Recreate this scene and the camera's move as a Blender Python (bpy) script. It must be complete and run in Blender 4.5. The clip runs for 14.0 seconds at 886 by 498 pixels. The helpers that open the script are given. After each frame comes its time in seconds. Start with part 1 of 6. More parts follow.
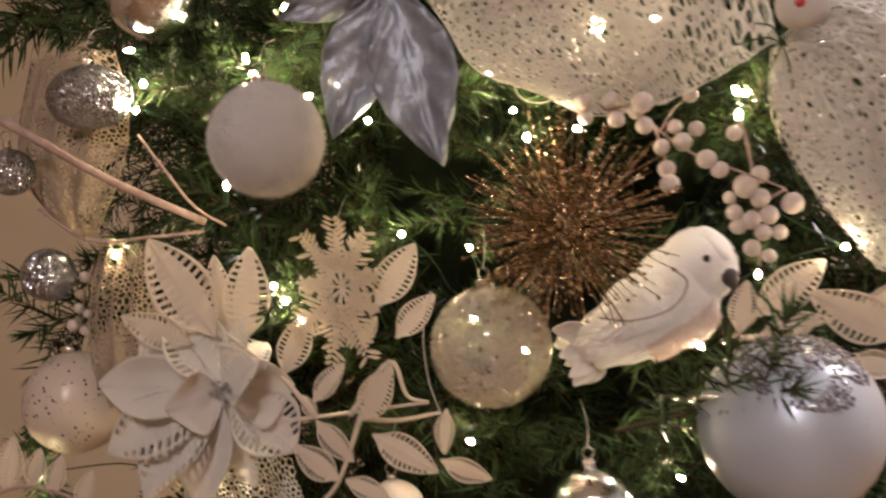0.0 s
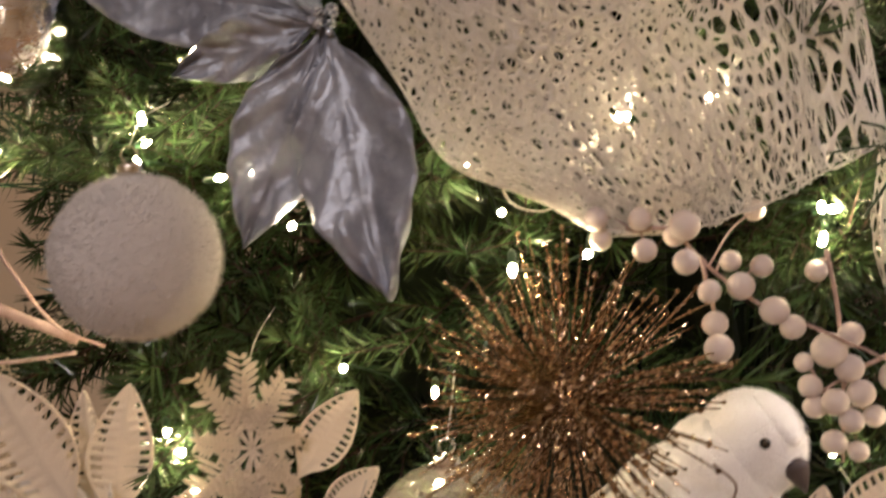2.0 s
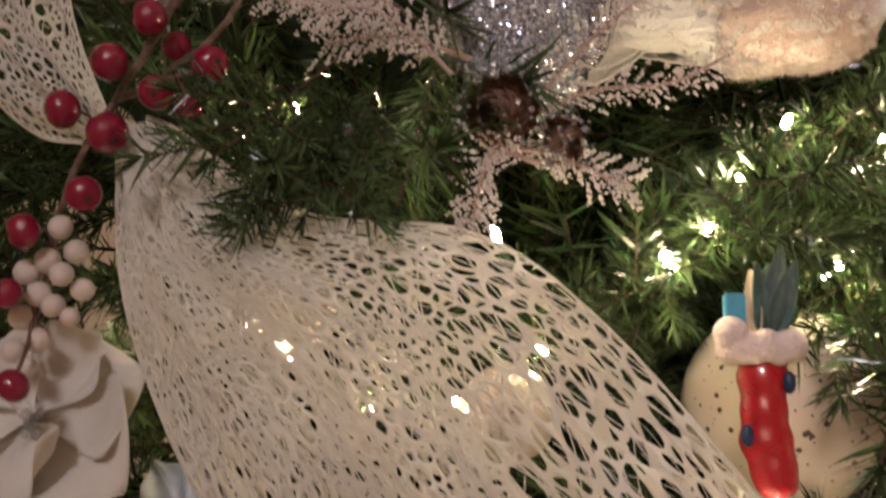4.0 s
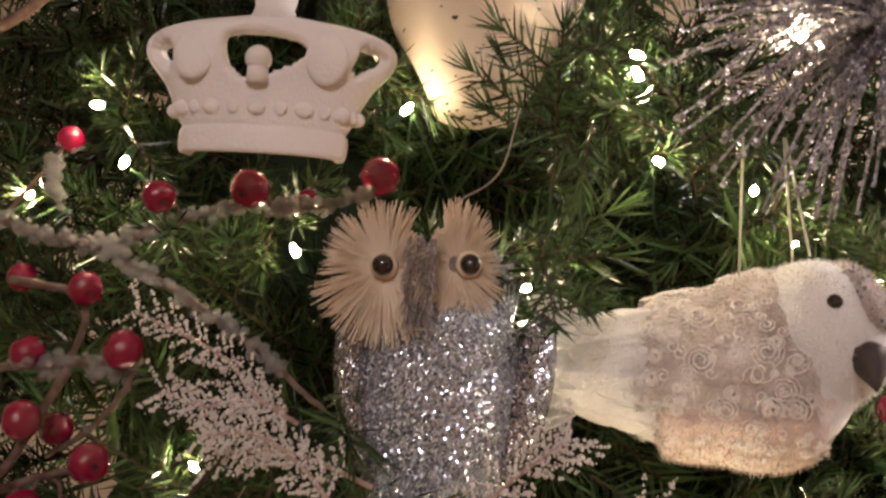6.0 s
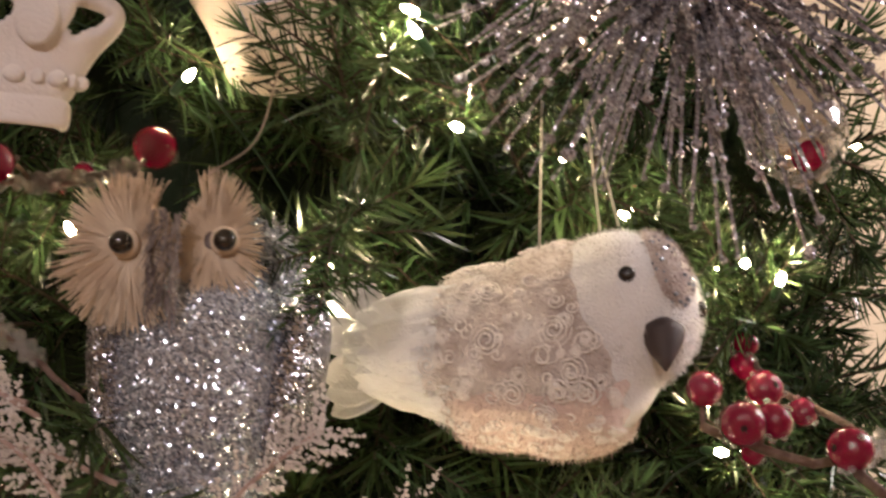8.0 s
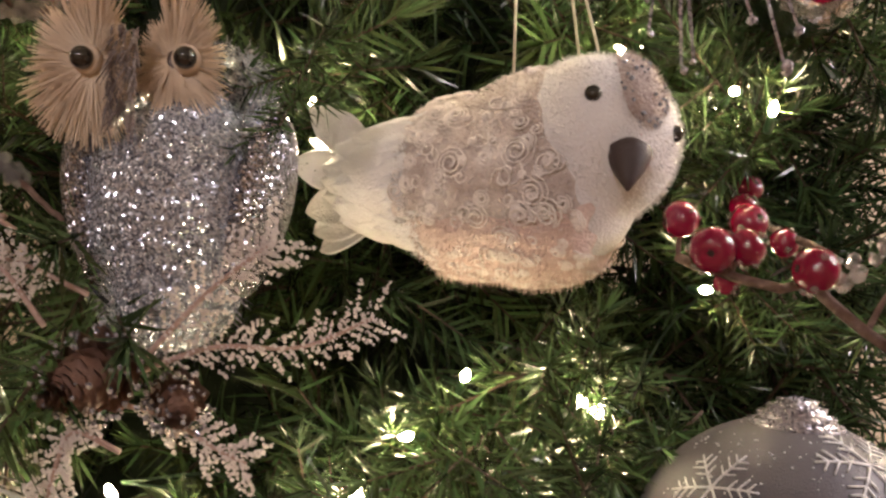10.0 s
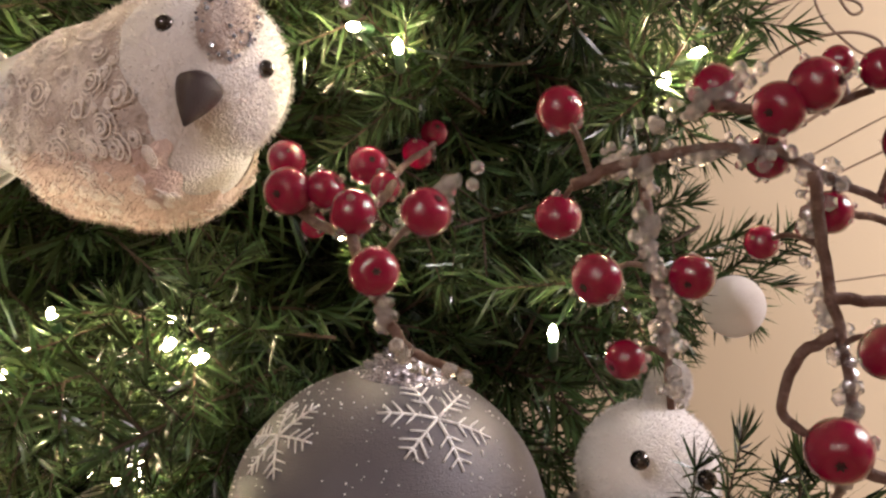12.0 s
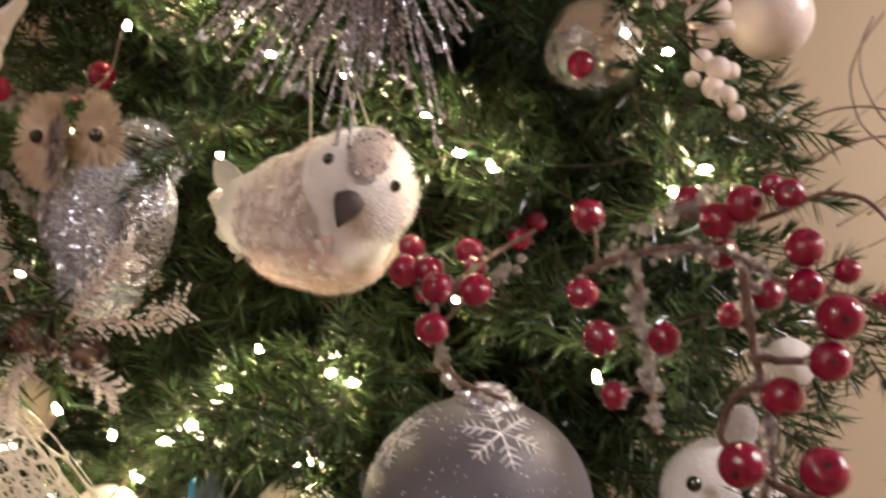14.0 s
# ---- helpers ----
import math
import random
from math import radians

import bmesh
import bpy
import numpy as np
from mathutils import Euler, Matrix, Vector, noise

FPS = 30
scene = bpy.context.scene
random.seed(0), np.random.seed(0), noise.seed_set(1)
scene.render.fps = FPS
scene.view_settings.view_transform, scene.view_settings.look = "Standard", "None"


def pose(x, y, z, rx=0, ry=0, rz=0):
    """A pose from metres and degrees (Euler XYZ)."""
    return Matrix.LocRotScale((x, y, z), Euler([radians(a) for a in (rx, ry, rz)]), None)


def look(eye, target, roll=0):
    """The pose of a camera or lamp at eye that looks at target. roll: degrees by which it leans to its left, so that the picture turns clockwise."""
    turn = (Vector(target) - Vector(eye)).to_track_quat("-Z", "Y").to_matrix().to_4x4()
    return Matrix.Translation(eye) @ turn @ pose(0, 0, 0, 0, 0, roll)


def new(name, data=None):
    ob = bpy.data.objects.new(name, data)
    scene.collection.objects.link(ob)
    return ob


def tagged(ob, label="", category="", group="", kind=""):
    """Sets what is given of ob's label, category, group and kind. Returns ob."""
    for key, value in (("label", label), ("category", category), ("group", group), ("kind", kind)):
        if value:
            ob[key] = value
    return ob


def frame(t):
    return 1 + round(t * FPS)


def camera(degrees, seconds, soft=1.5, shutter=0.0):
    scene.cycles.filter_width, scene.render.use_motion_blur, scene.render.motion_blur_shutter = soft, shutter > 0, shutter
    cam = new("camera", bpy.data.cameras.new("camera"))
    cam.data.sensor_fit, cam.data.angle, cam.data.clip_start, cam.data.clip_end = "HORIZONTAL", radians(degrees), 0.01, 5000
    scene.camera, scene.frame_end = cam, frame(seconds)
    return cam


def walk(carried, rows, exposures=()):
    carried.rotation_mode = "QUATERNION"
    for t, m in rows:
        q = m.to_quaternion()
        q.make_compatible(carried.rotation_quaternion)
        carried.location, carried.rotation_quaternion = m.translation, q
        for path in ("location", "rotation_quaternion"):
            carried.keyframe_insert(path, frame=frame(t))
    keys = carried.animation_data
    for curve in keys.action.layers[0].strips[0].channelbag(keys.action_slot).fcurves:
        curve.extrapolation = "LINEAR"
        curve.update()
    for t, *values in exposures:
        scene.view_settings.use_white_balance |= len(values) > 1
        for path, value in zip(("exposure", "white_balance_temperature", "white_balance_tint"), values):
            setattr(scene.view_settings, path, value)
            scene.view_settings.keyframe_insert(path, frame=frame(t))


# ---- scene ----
from mathutils.geometry import delaunay_2d_cdt

cam = camera(50.8, 14.0, soft=2.4, shutter=0.4)
PATH = [
    (0, (0.104, -0.599, 1.151), (-0.0348, 0.8927, 1.0715), -5.8),
    (0.5, (0.0478, -0.5307, 1.184), (-0.0812, 0.9602, 1.0782), -6.1),
    (1, (0.041, -0.4918, 1.1945), (-0.073, 0.9977, 1.0572), -6.1),
    (1.5, (0.0778, -0.4423, 1.208), (-0.0565, 1.045, 1.0692), -5.3),
    (2, (0.1318, -0.3972, 1.2305), (-0.058, 1.0862, 1.115), -3.3),
    (2.5, (0.158, -0.3792, 1.253), (-0.022, 1.1103, 1.241), -1.2),
    (3, (0.1633, -0.4002, 1.3227), (0.0418, 1.0908, 1.4307), 1.8),
    (3.5, (0.1648, -0.371, 1.3715), (0.0365, 1.111, 1.565), 0.7),
    (4, (0.1415, -0.356, 1.4155), (0.0215, 1.124, 1.6285), 0.4),
    (4.2, (0.1385, -0.3525, 1.4247), (0.0300, 1.123, 1.676), 0.4),
    (6.3, (0.1783, -0.3365, 1.625), (0.0515, 1.1485, 1.7885), 4.5),
    (6.5, (0.1775, -0.3342, 1.625), (0.077, 1.1485, 1.8237), 4.0),
    (7, (0.1745, -0.3245, 1.6288), (0.1715, 1.159, 1.8515), 3.4),
    (7.5, (0.23, -0.3133, 1.6258), (0.1318, 1.1717, 1.8088), 3.2),
    (8, (0.266, -0.3005, 1.6213), (0.149, 1.1875, 1.7637), 3.2),
    (8.2, (0.2825, -0.2953, 1.6153), (0.1445, 1.192, 1.7532), 3.1),
    (10.3, (0.3357, -0.284, 1.5897), (0.068, 1.1912, 1.5627), 4.0),
    (10.5, (0.3523, -0.2772, 1.592), (0.1055, 1.2018, 1.5582), 3.9),
    (11, (0.4175, -0.2405, 1.5882), (0.2097, 1.243, 1.5162), 4.5),
    (11.5, (0.464, -0.2367, 1.592), (0.2233, 1.2415, 1.5125), 5.1),
    (12, (0.4872, -0.2412, 1.5973), (0.1775, 1.2235, 1.514), 5.4),
    (12.5, (0.5285, -0.2622, 1.5965), (0.1242, 1.18, 1.5222), 5.1),
    (13, (0.5998, -0.3335, 1.6033), (0.0927, 1.0765, 1.5335), 4.7),
    (13.5, (0.6222, -0.3485, 1.604), (0.0388, 1.0322, 1.5402), 4.6),
    (14, (0.6095, -0.3510, 1.6238), (-0.0915, 0.9740, 1.5750), 5.45),
]
walk(cam, [(t, look(e, g, r)) for t, e, g, r in PATH])

# ---- world, light, exposure ----
world = bpy.data.worlds.new("evening_room")
world.use_nodes = True
scene.world = world
world.node_tree.nodes["Background"].inputs[0].default_value = (1.0, 0.86, 0.72, 1)
world.node_tree.nodes["Background"].inputs[1].default_value = 0.02
scene.view_settings.exposure = 0.0


def lamp(name, kind, m, energy, colour, **more):
    data = bpy.data.lights.new(name, kind)
    data.energy, data.color = energy, colour
    for key, value in more.items():
        if key == "size":
            data.shape, data.size = "DISK", value
        if key == "radius":
            data.shadow_soft_size = value
    ob = new(name, data)
    ob.matrix_world = m
    return ob


CEILING_LAMPS = [((0.0, -2.3, 2.52), 35), ((1.8, 0.5, 2.52), 62)]
for spot, watts in CEILING_LAMPS:
    lamp("ceiling_lamp_light", "AREA", look(spot, (spot[0], spot[1] + 0.3, 1.3)), watts, (1.0, 0.9, 0.93), size=0.42)

# ---- materials ----


def mat(name, colour, rough=0.6, metal=0.0, second=None, scale=30.0, amount=0.5, bump=0.1, bump_scale=None, sheen=0.0,
        coat=0.0, glow=None, glow_strength=0.0, translucent=0.0, transmission=0.0, vary=0.0, sub=0.0, ior=1.45, island=0.0, clear=0.0):
    """A two-scale procedural surface: broad stains and fine grain."""
    m = bpy.data.materials.new(name)
    m.use_nodes = True
    nt = m.node_tree
    n, ln = nt.nodes, nt.links
    bsdf = n["Principled BSDF"]
    tc = n.new("ShaderNodeTexCoord")
    big = n.new("ShaderNodeTexNoise")
    big.inputs["Scale"].default_value, big.inputs["Detail"].default_value = scale, 3
    fine = n.new("ShaderNodeTexNoise")
    fine.inputs["Scale"].default_value, fine.inputs["Detail"].default_value = (bump_scale or scale * 14), 2
    ln.new(tc.outputs["Object"], big.inputs["Vector"])
    ln.new(tc.outputs["Object"], fine.inputs["Vector"])
    mix = n.new("ShaderNodeMix")
    mix.data_type = "RGBA"
    ramp = n.new("ShaderNodeMapRange")
    ramp.inputs["From Min"].default_value, ramp.inputs["From Max"].default_value = 0.35, 0.68
    ramp.inputs["To Max"].default_value = amount
    ln.new(big.outputs[0], ramp.inputs["Value"])
    ln.new(ramp.outputs[0], mix.inputs["Factor"])
    mix.inputs[6].default_value = (*colour, 1)
    mix.inputs[7].default_value = (*(second or tuple(c * 0.6 for c in colour)), 1)
    out = mix.outputs[2]
    if vary:
        info = n.new("ShaderNodeObjectInfo")
        hsv = n.new("ShaderNodeHueSaturation")
        vr = n.new("ShaderNodeMapRange")
        vr.inputs["To Min"].default_value, vr.inputs["To Max"].default_value = 1 - vary, 1 + vary
        ln.new(info.outputs["Random"], vr.inputs["Value"])
        ln.new(vr.outputs[0], hsv.inputs["Value"])
        ln.new(out, hsv.inputs["Color"])
        out = hsv.outputs[0]
    if island:
        geo = n.new("ShaderNodeNewGeometry")
        tone = n.new("ShaderNodeHueSaturation")
        spread = n.new("ShaderNodeMapRange")
        spread.inputs["To Min"].default_value, spread.inputs["To Max"].default_value = 1 - island, 1 + island
        turn = n.new("ShaderNodeMapRange")
        turn.inputs["To Min"].default_value, turn.inputs["To Max"].default_value = 0.455, 0.525
        ln.new(geo.outputs["Random Per Island"], spread.inputs["Value"])
        ln.new(geo.outputs["Random Per Island"], turn.inputs["Value"])
        ln.new(spread.outputs[0], tone.inputs["Value"])
        ln.new(turn.outputs[0], tone.inputs["Hue"])
        ln.new(out, tone.inputs["Color"])
        out = tone.outputs[0]
    ln.new(out, bsdf.inputs["Base Color"])
    rr = n.new("ShaderNodeMapRange")
    rr.inputs["To Min"].default_value, rr.inputs["To Max"].default_value = max(rough - 0.1, 0.02), min(rough + 0.1, 1)
    ln.new(fine.outputs[0], rr.inputs["Value"])
    ln.new(rr.outputs[0], bsdf.inputs["Roughness"])
    bsdf.inputs["Metallic"].default_value = metal
    bsdf.inputs["Sheen Weight"].default_value = sheen
    bsdf.inputs["Coat Weight"].default_value = coat
    bsdf.inputs["Transmission Weight"].default_value = transmission
    bsdf.inputs["IOR"].default_value = ior
    if sub:
        bsdf.inputs["Subsurface Weight"].default_value = sub
        bsdf.inputs["Subsurface Radius"].default_value = (0.006, 0.005, 0.004)
    if bump:
        b = n.new("ShaderNodeBump")
        b.inputs["Strength"].default_value, b.inputs["Distance"].default_value = bump, 0.002
        ln.new(fine.outputs[0], b.inputs["Height"])
        ln.new(b.outputs[0], bsdf.inputs["Normal"])
    if glow:
        bsdf.inputs["Emission Color"].default_value = (*glow, 1)
        bsdf.inputs["Emission Strength"].default_value = glow_strength
    if translucent or clear:
        tr = n.new("ShaderNodeBsdfTransparent" if clear else "ShaderNodeBsdfTranslucent")
        ln.new(out, tr.inputs["Color"])
        translucent = translucent or clear
        mx = n.new("ShaderNodeMixShader")
        mx.inputs[0].default_value = translucent
        ln.new(bsdf.outputs[0], mx.inputs[1])
        ln.new(tr.outputs[0], mx.inputs[2])
        ln.new(mx.outputs[0], n["Material Output"].inputs["Surface"])
    return m


def glitter(name, colour, dark, grain=900.0, tilt=1.1, rough=0.22, metal=0.9):
    """Loose metallic flakes, each with its own tilt and shade."""
    m = bpy.data.materials.new(name)
    m.use_nodes = True
    n, ln = m.node_tree.nodes, m.node_tree.links
    bsdf = n["Principled BSDF"]
    tc = n.new("ShaderNodeTexCoord")
    vor = n.new("ShaderNodeTexVoronoi")
    vor.inputs["Scale"].default_value = grain
    ln.new(tc.outputs["Object"], vor.inputs["Vector"])
    geo = n.new("ShaderNodeNewGeometry")
    sub = n.new("ShaderNodeVectorMath")
    sub.operation = "SUBTRACT"
    sub.inputs[1].default_value = (0.5, 0.5, 0.5)
    ln.new(vor.outputs["Color"], sub.inputs[0])
    sc = n.new("ShaderNodeVectorMath")
    sc.operation = "SCALE"
    sc.inputs["Scale"].default_value = tilt
    ln.new(sub.outputs[0], sc.inputs[0])
    add = n.new("ShaderNodeVectorMath")
    ln.new(geo.outputs["Normal"], add.inputs[0])
    ln.new(sc.outputs[0], add.inputs[1])
    nor = n.new("ShaderNodeVectorMath")
    nor.operation = "NORMALIZE"
    ln.new(add.outputs[0], nor.inputs[0])
    ln.new(nor.outputs[0], bsdf.inputs["Normal"])
    sep = n.new("ShaderNodeSeparateColor")
    ln.new(vor.outputs["Color"], sep.inputs[0])
    mix = n.new("ShaderNodeMix")
    mix.data_type = "RGBA"
    mix.inputs[6].default_value, mix.inputs[7].default_value = (*dark, 1), (*colour, 1)
    ln.new(sep.outputs[0], mix.inputs["Factor"])
    ln.new(mix.outputs[2], bsdf.inputs["Base Color"])
    bsdf.inputs["Metallic"].default_value, bsdf.inputs["Roughness"].default_value = metal, rough
    return m


M_NEEDLE = mat("pvc_needle", (0.06, 0.097, 0.036), 0.24, second=(0.022, 0.039, 0.019), scale=25, amount=0.85, bump=0, vary=0.3, translucent=0.1, island=0.75)
M_BARK = mat("dark_stem", (0.06, 0.035, 0.02), 0.8, scale=60, bump=0.4)
# shade among the inner boughs is put into this near-black green
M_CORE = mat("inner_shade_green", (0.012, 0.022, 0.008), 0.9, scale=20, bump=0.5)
M_WALL = mat("warm_cream_wall_paint", (0.6, 0.495, 0.345), 0.85, second=(0.55, 0.445, 0.3), scale=1.4, amount=0.6, bump=0.08, bump_scale=160)
M_CEIL = mat("white_ceiling_paint", (0.78, 0.76, 0.72), 0.9, scale=1.2, amount=0.15, bump=0.06, bump_scale=120)
M_FLOOR = mat("oak_floor", (0.3, 0.18, 0.09), 0.45, second=(0.2, 0.11, 0.05), scale=4, bump=0.05, bump_scale=60)
M_BULB = mat("lit_bulb", (1, 0.85, 0.6), 0.3, bump=0, glow=(1.0, 0.78, 0.48), glow_strength=395)
M_SOCKET = mat("green_socket", (0.02, 0.06, 0.025), 0.4, bump=0)
M_WIRE = mat("green_cable", (0.02, 0.05, 0.02), 0.5, bump=0)
M_FLOCK = mat("flocked_white", (0.74, 0.71, 0.69), 0.95, second=(0.66, 0.62, 0.6), scale=40, amount=0.6, bump=0.8, bump_scale=1600, sheen=0.5)
M_CHROME = mat("chrome_cap", (0.75, 0.74, 0.72), 0.18, 1.0, scale=60, bump=0.02)
M_SILVER_LEAF = mat("silver_lilac_foil", (0.36, 0.39, 0.46), 0.44, 0.35, second=(0.15, 0.155, 0.2), scale=34, amount=0.85, bump=1.0, bump_scale=95, translucent=0.12)
foil = M_SILVER_LEAF.node_tree.nodes["Principled BSDF"].inputs
foil["Thin Film Thickness"].default_value, foil["Thin Film IOR"].default_value = 420.0, 1.38
M_WHITE_LEAF = mat("white_felt_leaf", (0.78, 0.7, 0.6), 0.85, second=(0.68, 0.6, 0.5), scale=50, amount=0.5, bump=0.4, bump_scale=900, translucent=0.35)
M_WHITE_PETAL = mat("white_velvet_petal", (0.76, 0.72, 0.68), 0.9, second=(0.64, 0.6, 0.56), scale=45, amount=0.5, bump=0.5, bump_scale=1200, sheen=0.6, translucent=0.25)
M_NET = mat("white_web_ribbon", (0.9, 0.875, 0.84), 0.75, second=(0.84, 0.81, 0.775), scale=25, amount=0.5, bump=0.5, bump_scale=1400, translucent=0.45)
M_GOLD = glitter("gold_tinsel", (0.62, 0.46, 0.29), (0.15, 0.09, 0.05), 900, 1.3, 0.22)
M_SILVER_TINSEL = glitter("silver_tinsel", (0.6, 0.58, 0.64), (0.16, 0.15, 0.175), 900, 1.3, 0.25, 0.6)
M_SILVER_GLIT = glitter("silver_glitter", (0.82, 0.88, 1.0), (0.17, 0.19, 0.25), 1150, 1.5, 0.2, 0.6)
M_GREY_GLIT = glitter("grey_glitter", (0.6, 0.6, 0.66), (0.14, 0.145, 0.18), 1400, 1.5, 0.2)
M_FUR = mat("white_plush", (0.8, 0.785, 0.79), 1.0, second=(0.68, 0.63, 0.6), scale=45, amount=0.5, bump=0.7, bump_scale=900, sheen=0.6)
M_FUR_TAN = mat("taupe_plush", (0.36, 0.28, 0.25), 1.0, second=(0.56, 0.48, 0.44), scale=140, amount=0.9, bump=0.9, bump_scale=700, sheen=0.5)
M_FUR_GREY = mat("grey_brown_felt", (0.17, 0.135, 0.13), 1.0, second=(0.26, 0.21, 0.19), scale=140, amount=0.8, bump=0.8, bump_scale=700, sheen=0.4)
M_FUR_PINK = mat("blush_plush", (0.62, 0.46, 0.41), 1.0, second=(0.74, 0.63, 0.58), scale=70, amount=0.7, bump=0.8, bump_scale=800, sheen=0.5)
M_FUR_LACE = mat("taupe_lace_plush", (0.43, 0.35, 0.31), 1.0, second=(0.7, 0.635, 0.6), scale=70, amount=1.0, bump=1.0, bump_scale=600, sheen=0.5)
M_LACE = mat("pale_lace_thread", (0.76, 0.69, 0.65), 0.95, second=(0.82, 0.77, 0.74), scale=90, amount=0.8, bump=0.4, bump_scale=900, sheen=0.4)
M_CLEAR = mat("clear_champagne_film", (0.94, 0.89, 0.82), 0.12, second=(0.86, 0.78, 0.68), scale=26, amount=0.8, bump=0.2, bump_scale=110, coat=0.9, clear=0.76)
M_BEAK = mat("dark_brown_beak", (0.045, 0.03, 0.03), 0.5, scale=120, bump=0.3)
M_EYE = mat("black_glass_eye", (0.008, 0.006, 0.006), 0.06, bump=0, coat=1)
M_BERRY = mat("red_lacquer_berry", (0.23, 0.002, 0.034), 0.14, second=(0.1, 0.001, 0.014), scale=90, amount=0.7, bump=0.15, bump_scale=300, coat=0.5)
M_BERRY_END = mat("dark_berry_end", (0.03, 0.008, 0.006), 0.7, bump=0)
M_WBERRY = mat("pearl_white_berry", (0.64, 0.56, 0.52), 0.35, second=(0.5, 0.42, 0.39), scale=90, amount=0.5, bump=0.3, bump_scale=500, coat=0.2, sub=0.2)
M_ICE = mat("clear_ice_bead", (0.95, 0.94, 0.94), 0.1, bump=0.1, amount=0.1, transmission=0.9, coat=0.3, ior=1.33)
M_FROST = mat("white_frost_bead", (0.68, 0.63, 0.61), 0.4, second=(0.48, 0.42, 0.4), scale=120, bump=0.2, coat=0.3)
M_TWIG = mat("brown_twig", (0.085, 0.043, 0.03), 0.75, second=(0.19, 0.13, 0.11), scale=160, amount=0.8, bump=0.6, bump_scale=500)
M_PALE_TWIG = mat("frosted_pink_twig", (0.33, 0.22, 0.19), 0.7, second=(0.5, 0.38, 0.34), scale=120, amount=0.7, bump=0.5, bump_scale=600)
M_GREYBALL = mat("lilac_grey_satin", (0.108, 0.102, 0.118), 0.5, 0.2, second=(0.078, 0.07, 0.082), scale=22, amount=0.5, bump=0.25, bump_scale=1500)
M_PEARL = mat("ice_blue_pearl", (0.47, 0.53, 0.63), 0.35, 0.25, second=(0.4, 0.45, 0.55), scale=20, amount=0.4, bump=0.1, bump_scale=1200, coat=0.3)
M_FLAKE = mat("frost_white_relief", (0.82, 0.82, 0.84), 0.5, scale=200, bump=0.6, bump_scale=1500)
M_RED = mat("red_enamel", (0.46, 0.004, 0.018), 0.3, second=(0.34, 0.003, 0.014), scale=40, bump=0.03, coat=1)
M_BLUE = mat("sky_blue_enamel", (0.08, 0.36, 0.55), 0.3, bump=0.05)
M_NAVY = mat("navy_enamel", (0.02, 0.04, 0.1), 0.3, bump=0.05)
M_CUFF = mat("pink_white_cuff", (0.78, 0.66, 0.64), 0.9, second=(0.68, 0.55, 0.54), scale=140, amount=0.6, bump=1.0, bump_scale=600)
M_SAGE = mat("grey_green_leaf", (0.06, 0.12, 0.11), 0.5, second=(0.2, 0.25, 0.23), scale=80, amount=0.7, bump=0.2, vary=0.3)
M_CROWN = mat("matte_white_resin", (0.76, 0.72, 0.71), 0.6, second=(0.66, 0.6, 0.58), scale=30, amount=0.5, bump=0.25, bump_scale=700, sub=0.15)
M_CREAM = mat("cream_glass", (0.64, 0.55, 0.47), 0.35, second=(0.54, 0.45, 0.38), scale=25, amount=0.5, bump=0.1, coat=0.3, translucent=0.15)
M_SPECK = mat("dark_glitter_speck", (0.1, 0.075, 0.06), 0.35, 0.6, scale=200, bump=0)
M_BRISTLE = mat("straw_bristle", (0.58, 0.45, 0.33), 0.8, second=(0.7, 0.6, 0.48), scale=60, amount=0.7, bump=0.2)
M_CONE = mat("pine_cone_scale", (0.15, 0.075, 0.05), 0.6, second=(0.27, 0.16, 0.12), scale=120, amount=0.8, bump=0.4, vary=0.2)
M_MIRROR = mat("mirrored_silver", (0.8, 0.82, 0.86), 0.08, 1.0, second=(0.55, 0.56, 0.6), scale=60, amount=0.6, bump=0.4, bump_scale=240)
M_GAUZE = mat("sheer_beige_gauze", (0.6, 0.49, 0.38), 0.8, second=(0.5, 0.4, 0.3), scale=40, amount=0.6, bump=0.6, bump_scale=1400, translucent=0.45)
M_CURL = mat("grey_brown_wire", (0.22, 0.16, 0.13), 0.5, second=(0.4, 0.32, 0.28), scale=200, amount=0.6, bump=0.2)
M_STEM = mat("pale_taupe_stem", (0.46, 0.37, 0.29), 0.5, second=(0.55, 0.45, 0.36), scale=200, amount=0.6, bump=0.2)
M_THREAD = mat("pale_thread", (0.6, 0.56, 0.5), 0.6, bump=0.1)
M_PLASTIC = mat("white_lamp_glass", (0.85, 0.83, 0.8), 0.4, bump=0, glow=(1, 0.87, 0.78), glow_strength=2.0)

# ---- helpers for shapes ----
RNG = random.Random(7)


def mesh_of(name, bm, material, smooth=True):
    me = bpy.data.meshes.new(name)
    if smooth:
        for f in bm.faces:
            f.smooth = True
    bm.to_mesh(me)
    bm.free()
    for m in (material if isinstance(material, (list, tuple)) else [material]):
        me.materials.append(m)
    return me


def origin_of(ob):
    p = Vector((0, 0, 0))
    while ob is not None:
        p += ob.location
        ob = ob.parent
    return p


def part(name, bm, material, parent, label="", smooth=True, kind=""):
    """Links a bmesh, given in world coordinates, as one mesh under its thing."""
    off = origin_of(parent)
    bmesh.ops.translate(bm, verts=bm.verts, vec=-off)
    ob = new(name, mesh_of(name, bm, material, smooth))
    ob.parent = parent
    return tagged(ob, label, kind=kind)


def shared(name, me, parent, m, label=""):
    """A part on shared mesh data, at the world pose m."""
    ob = new(name, me)
    ob.parent = parent
    ob.matrix_basis = Matrix.Translation(-origin_of(parent)) @ m
    return tagged(ob, label)


def thing(name, at, label, category, group="", kind=""):
    ob = new(name)
    ob.empty_display_size = 0.02
    ob.location = at
    return tagged(ob, label, category, group, kind)


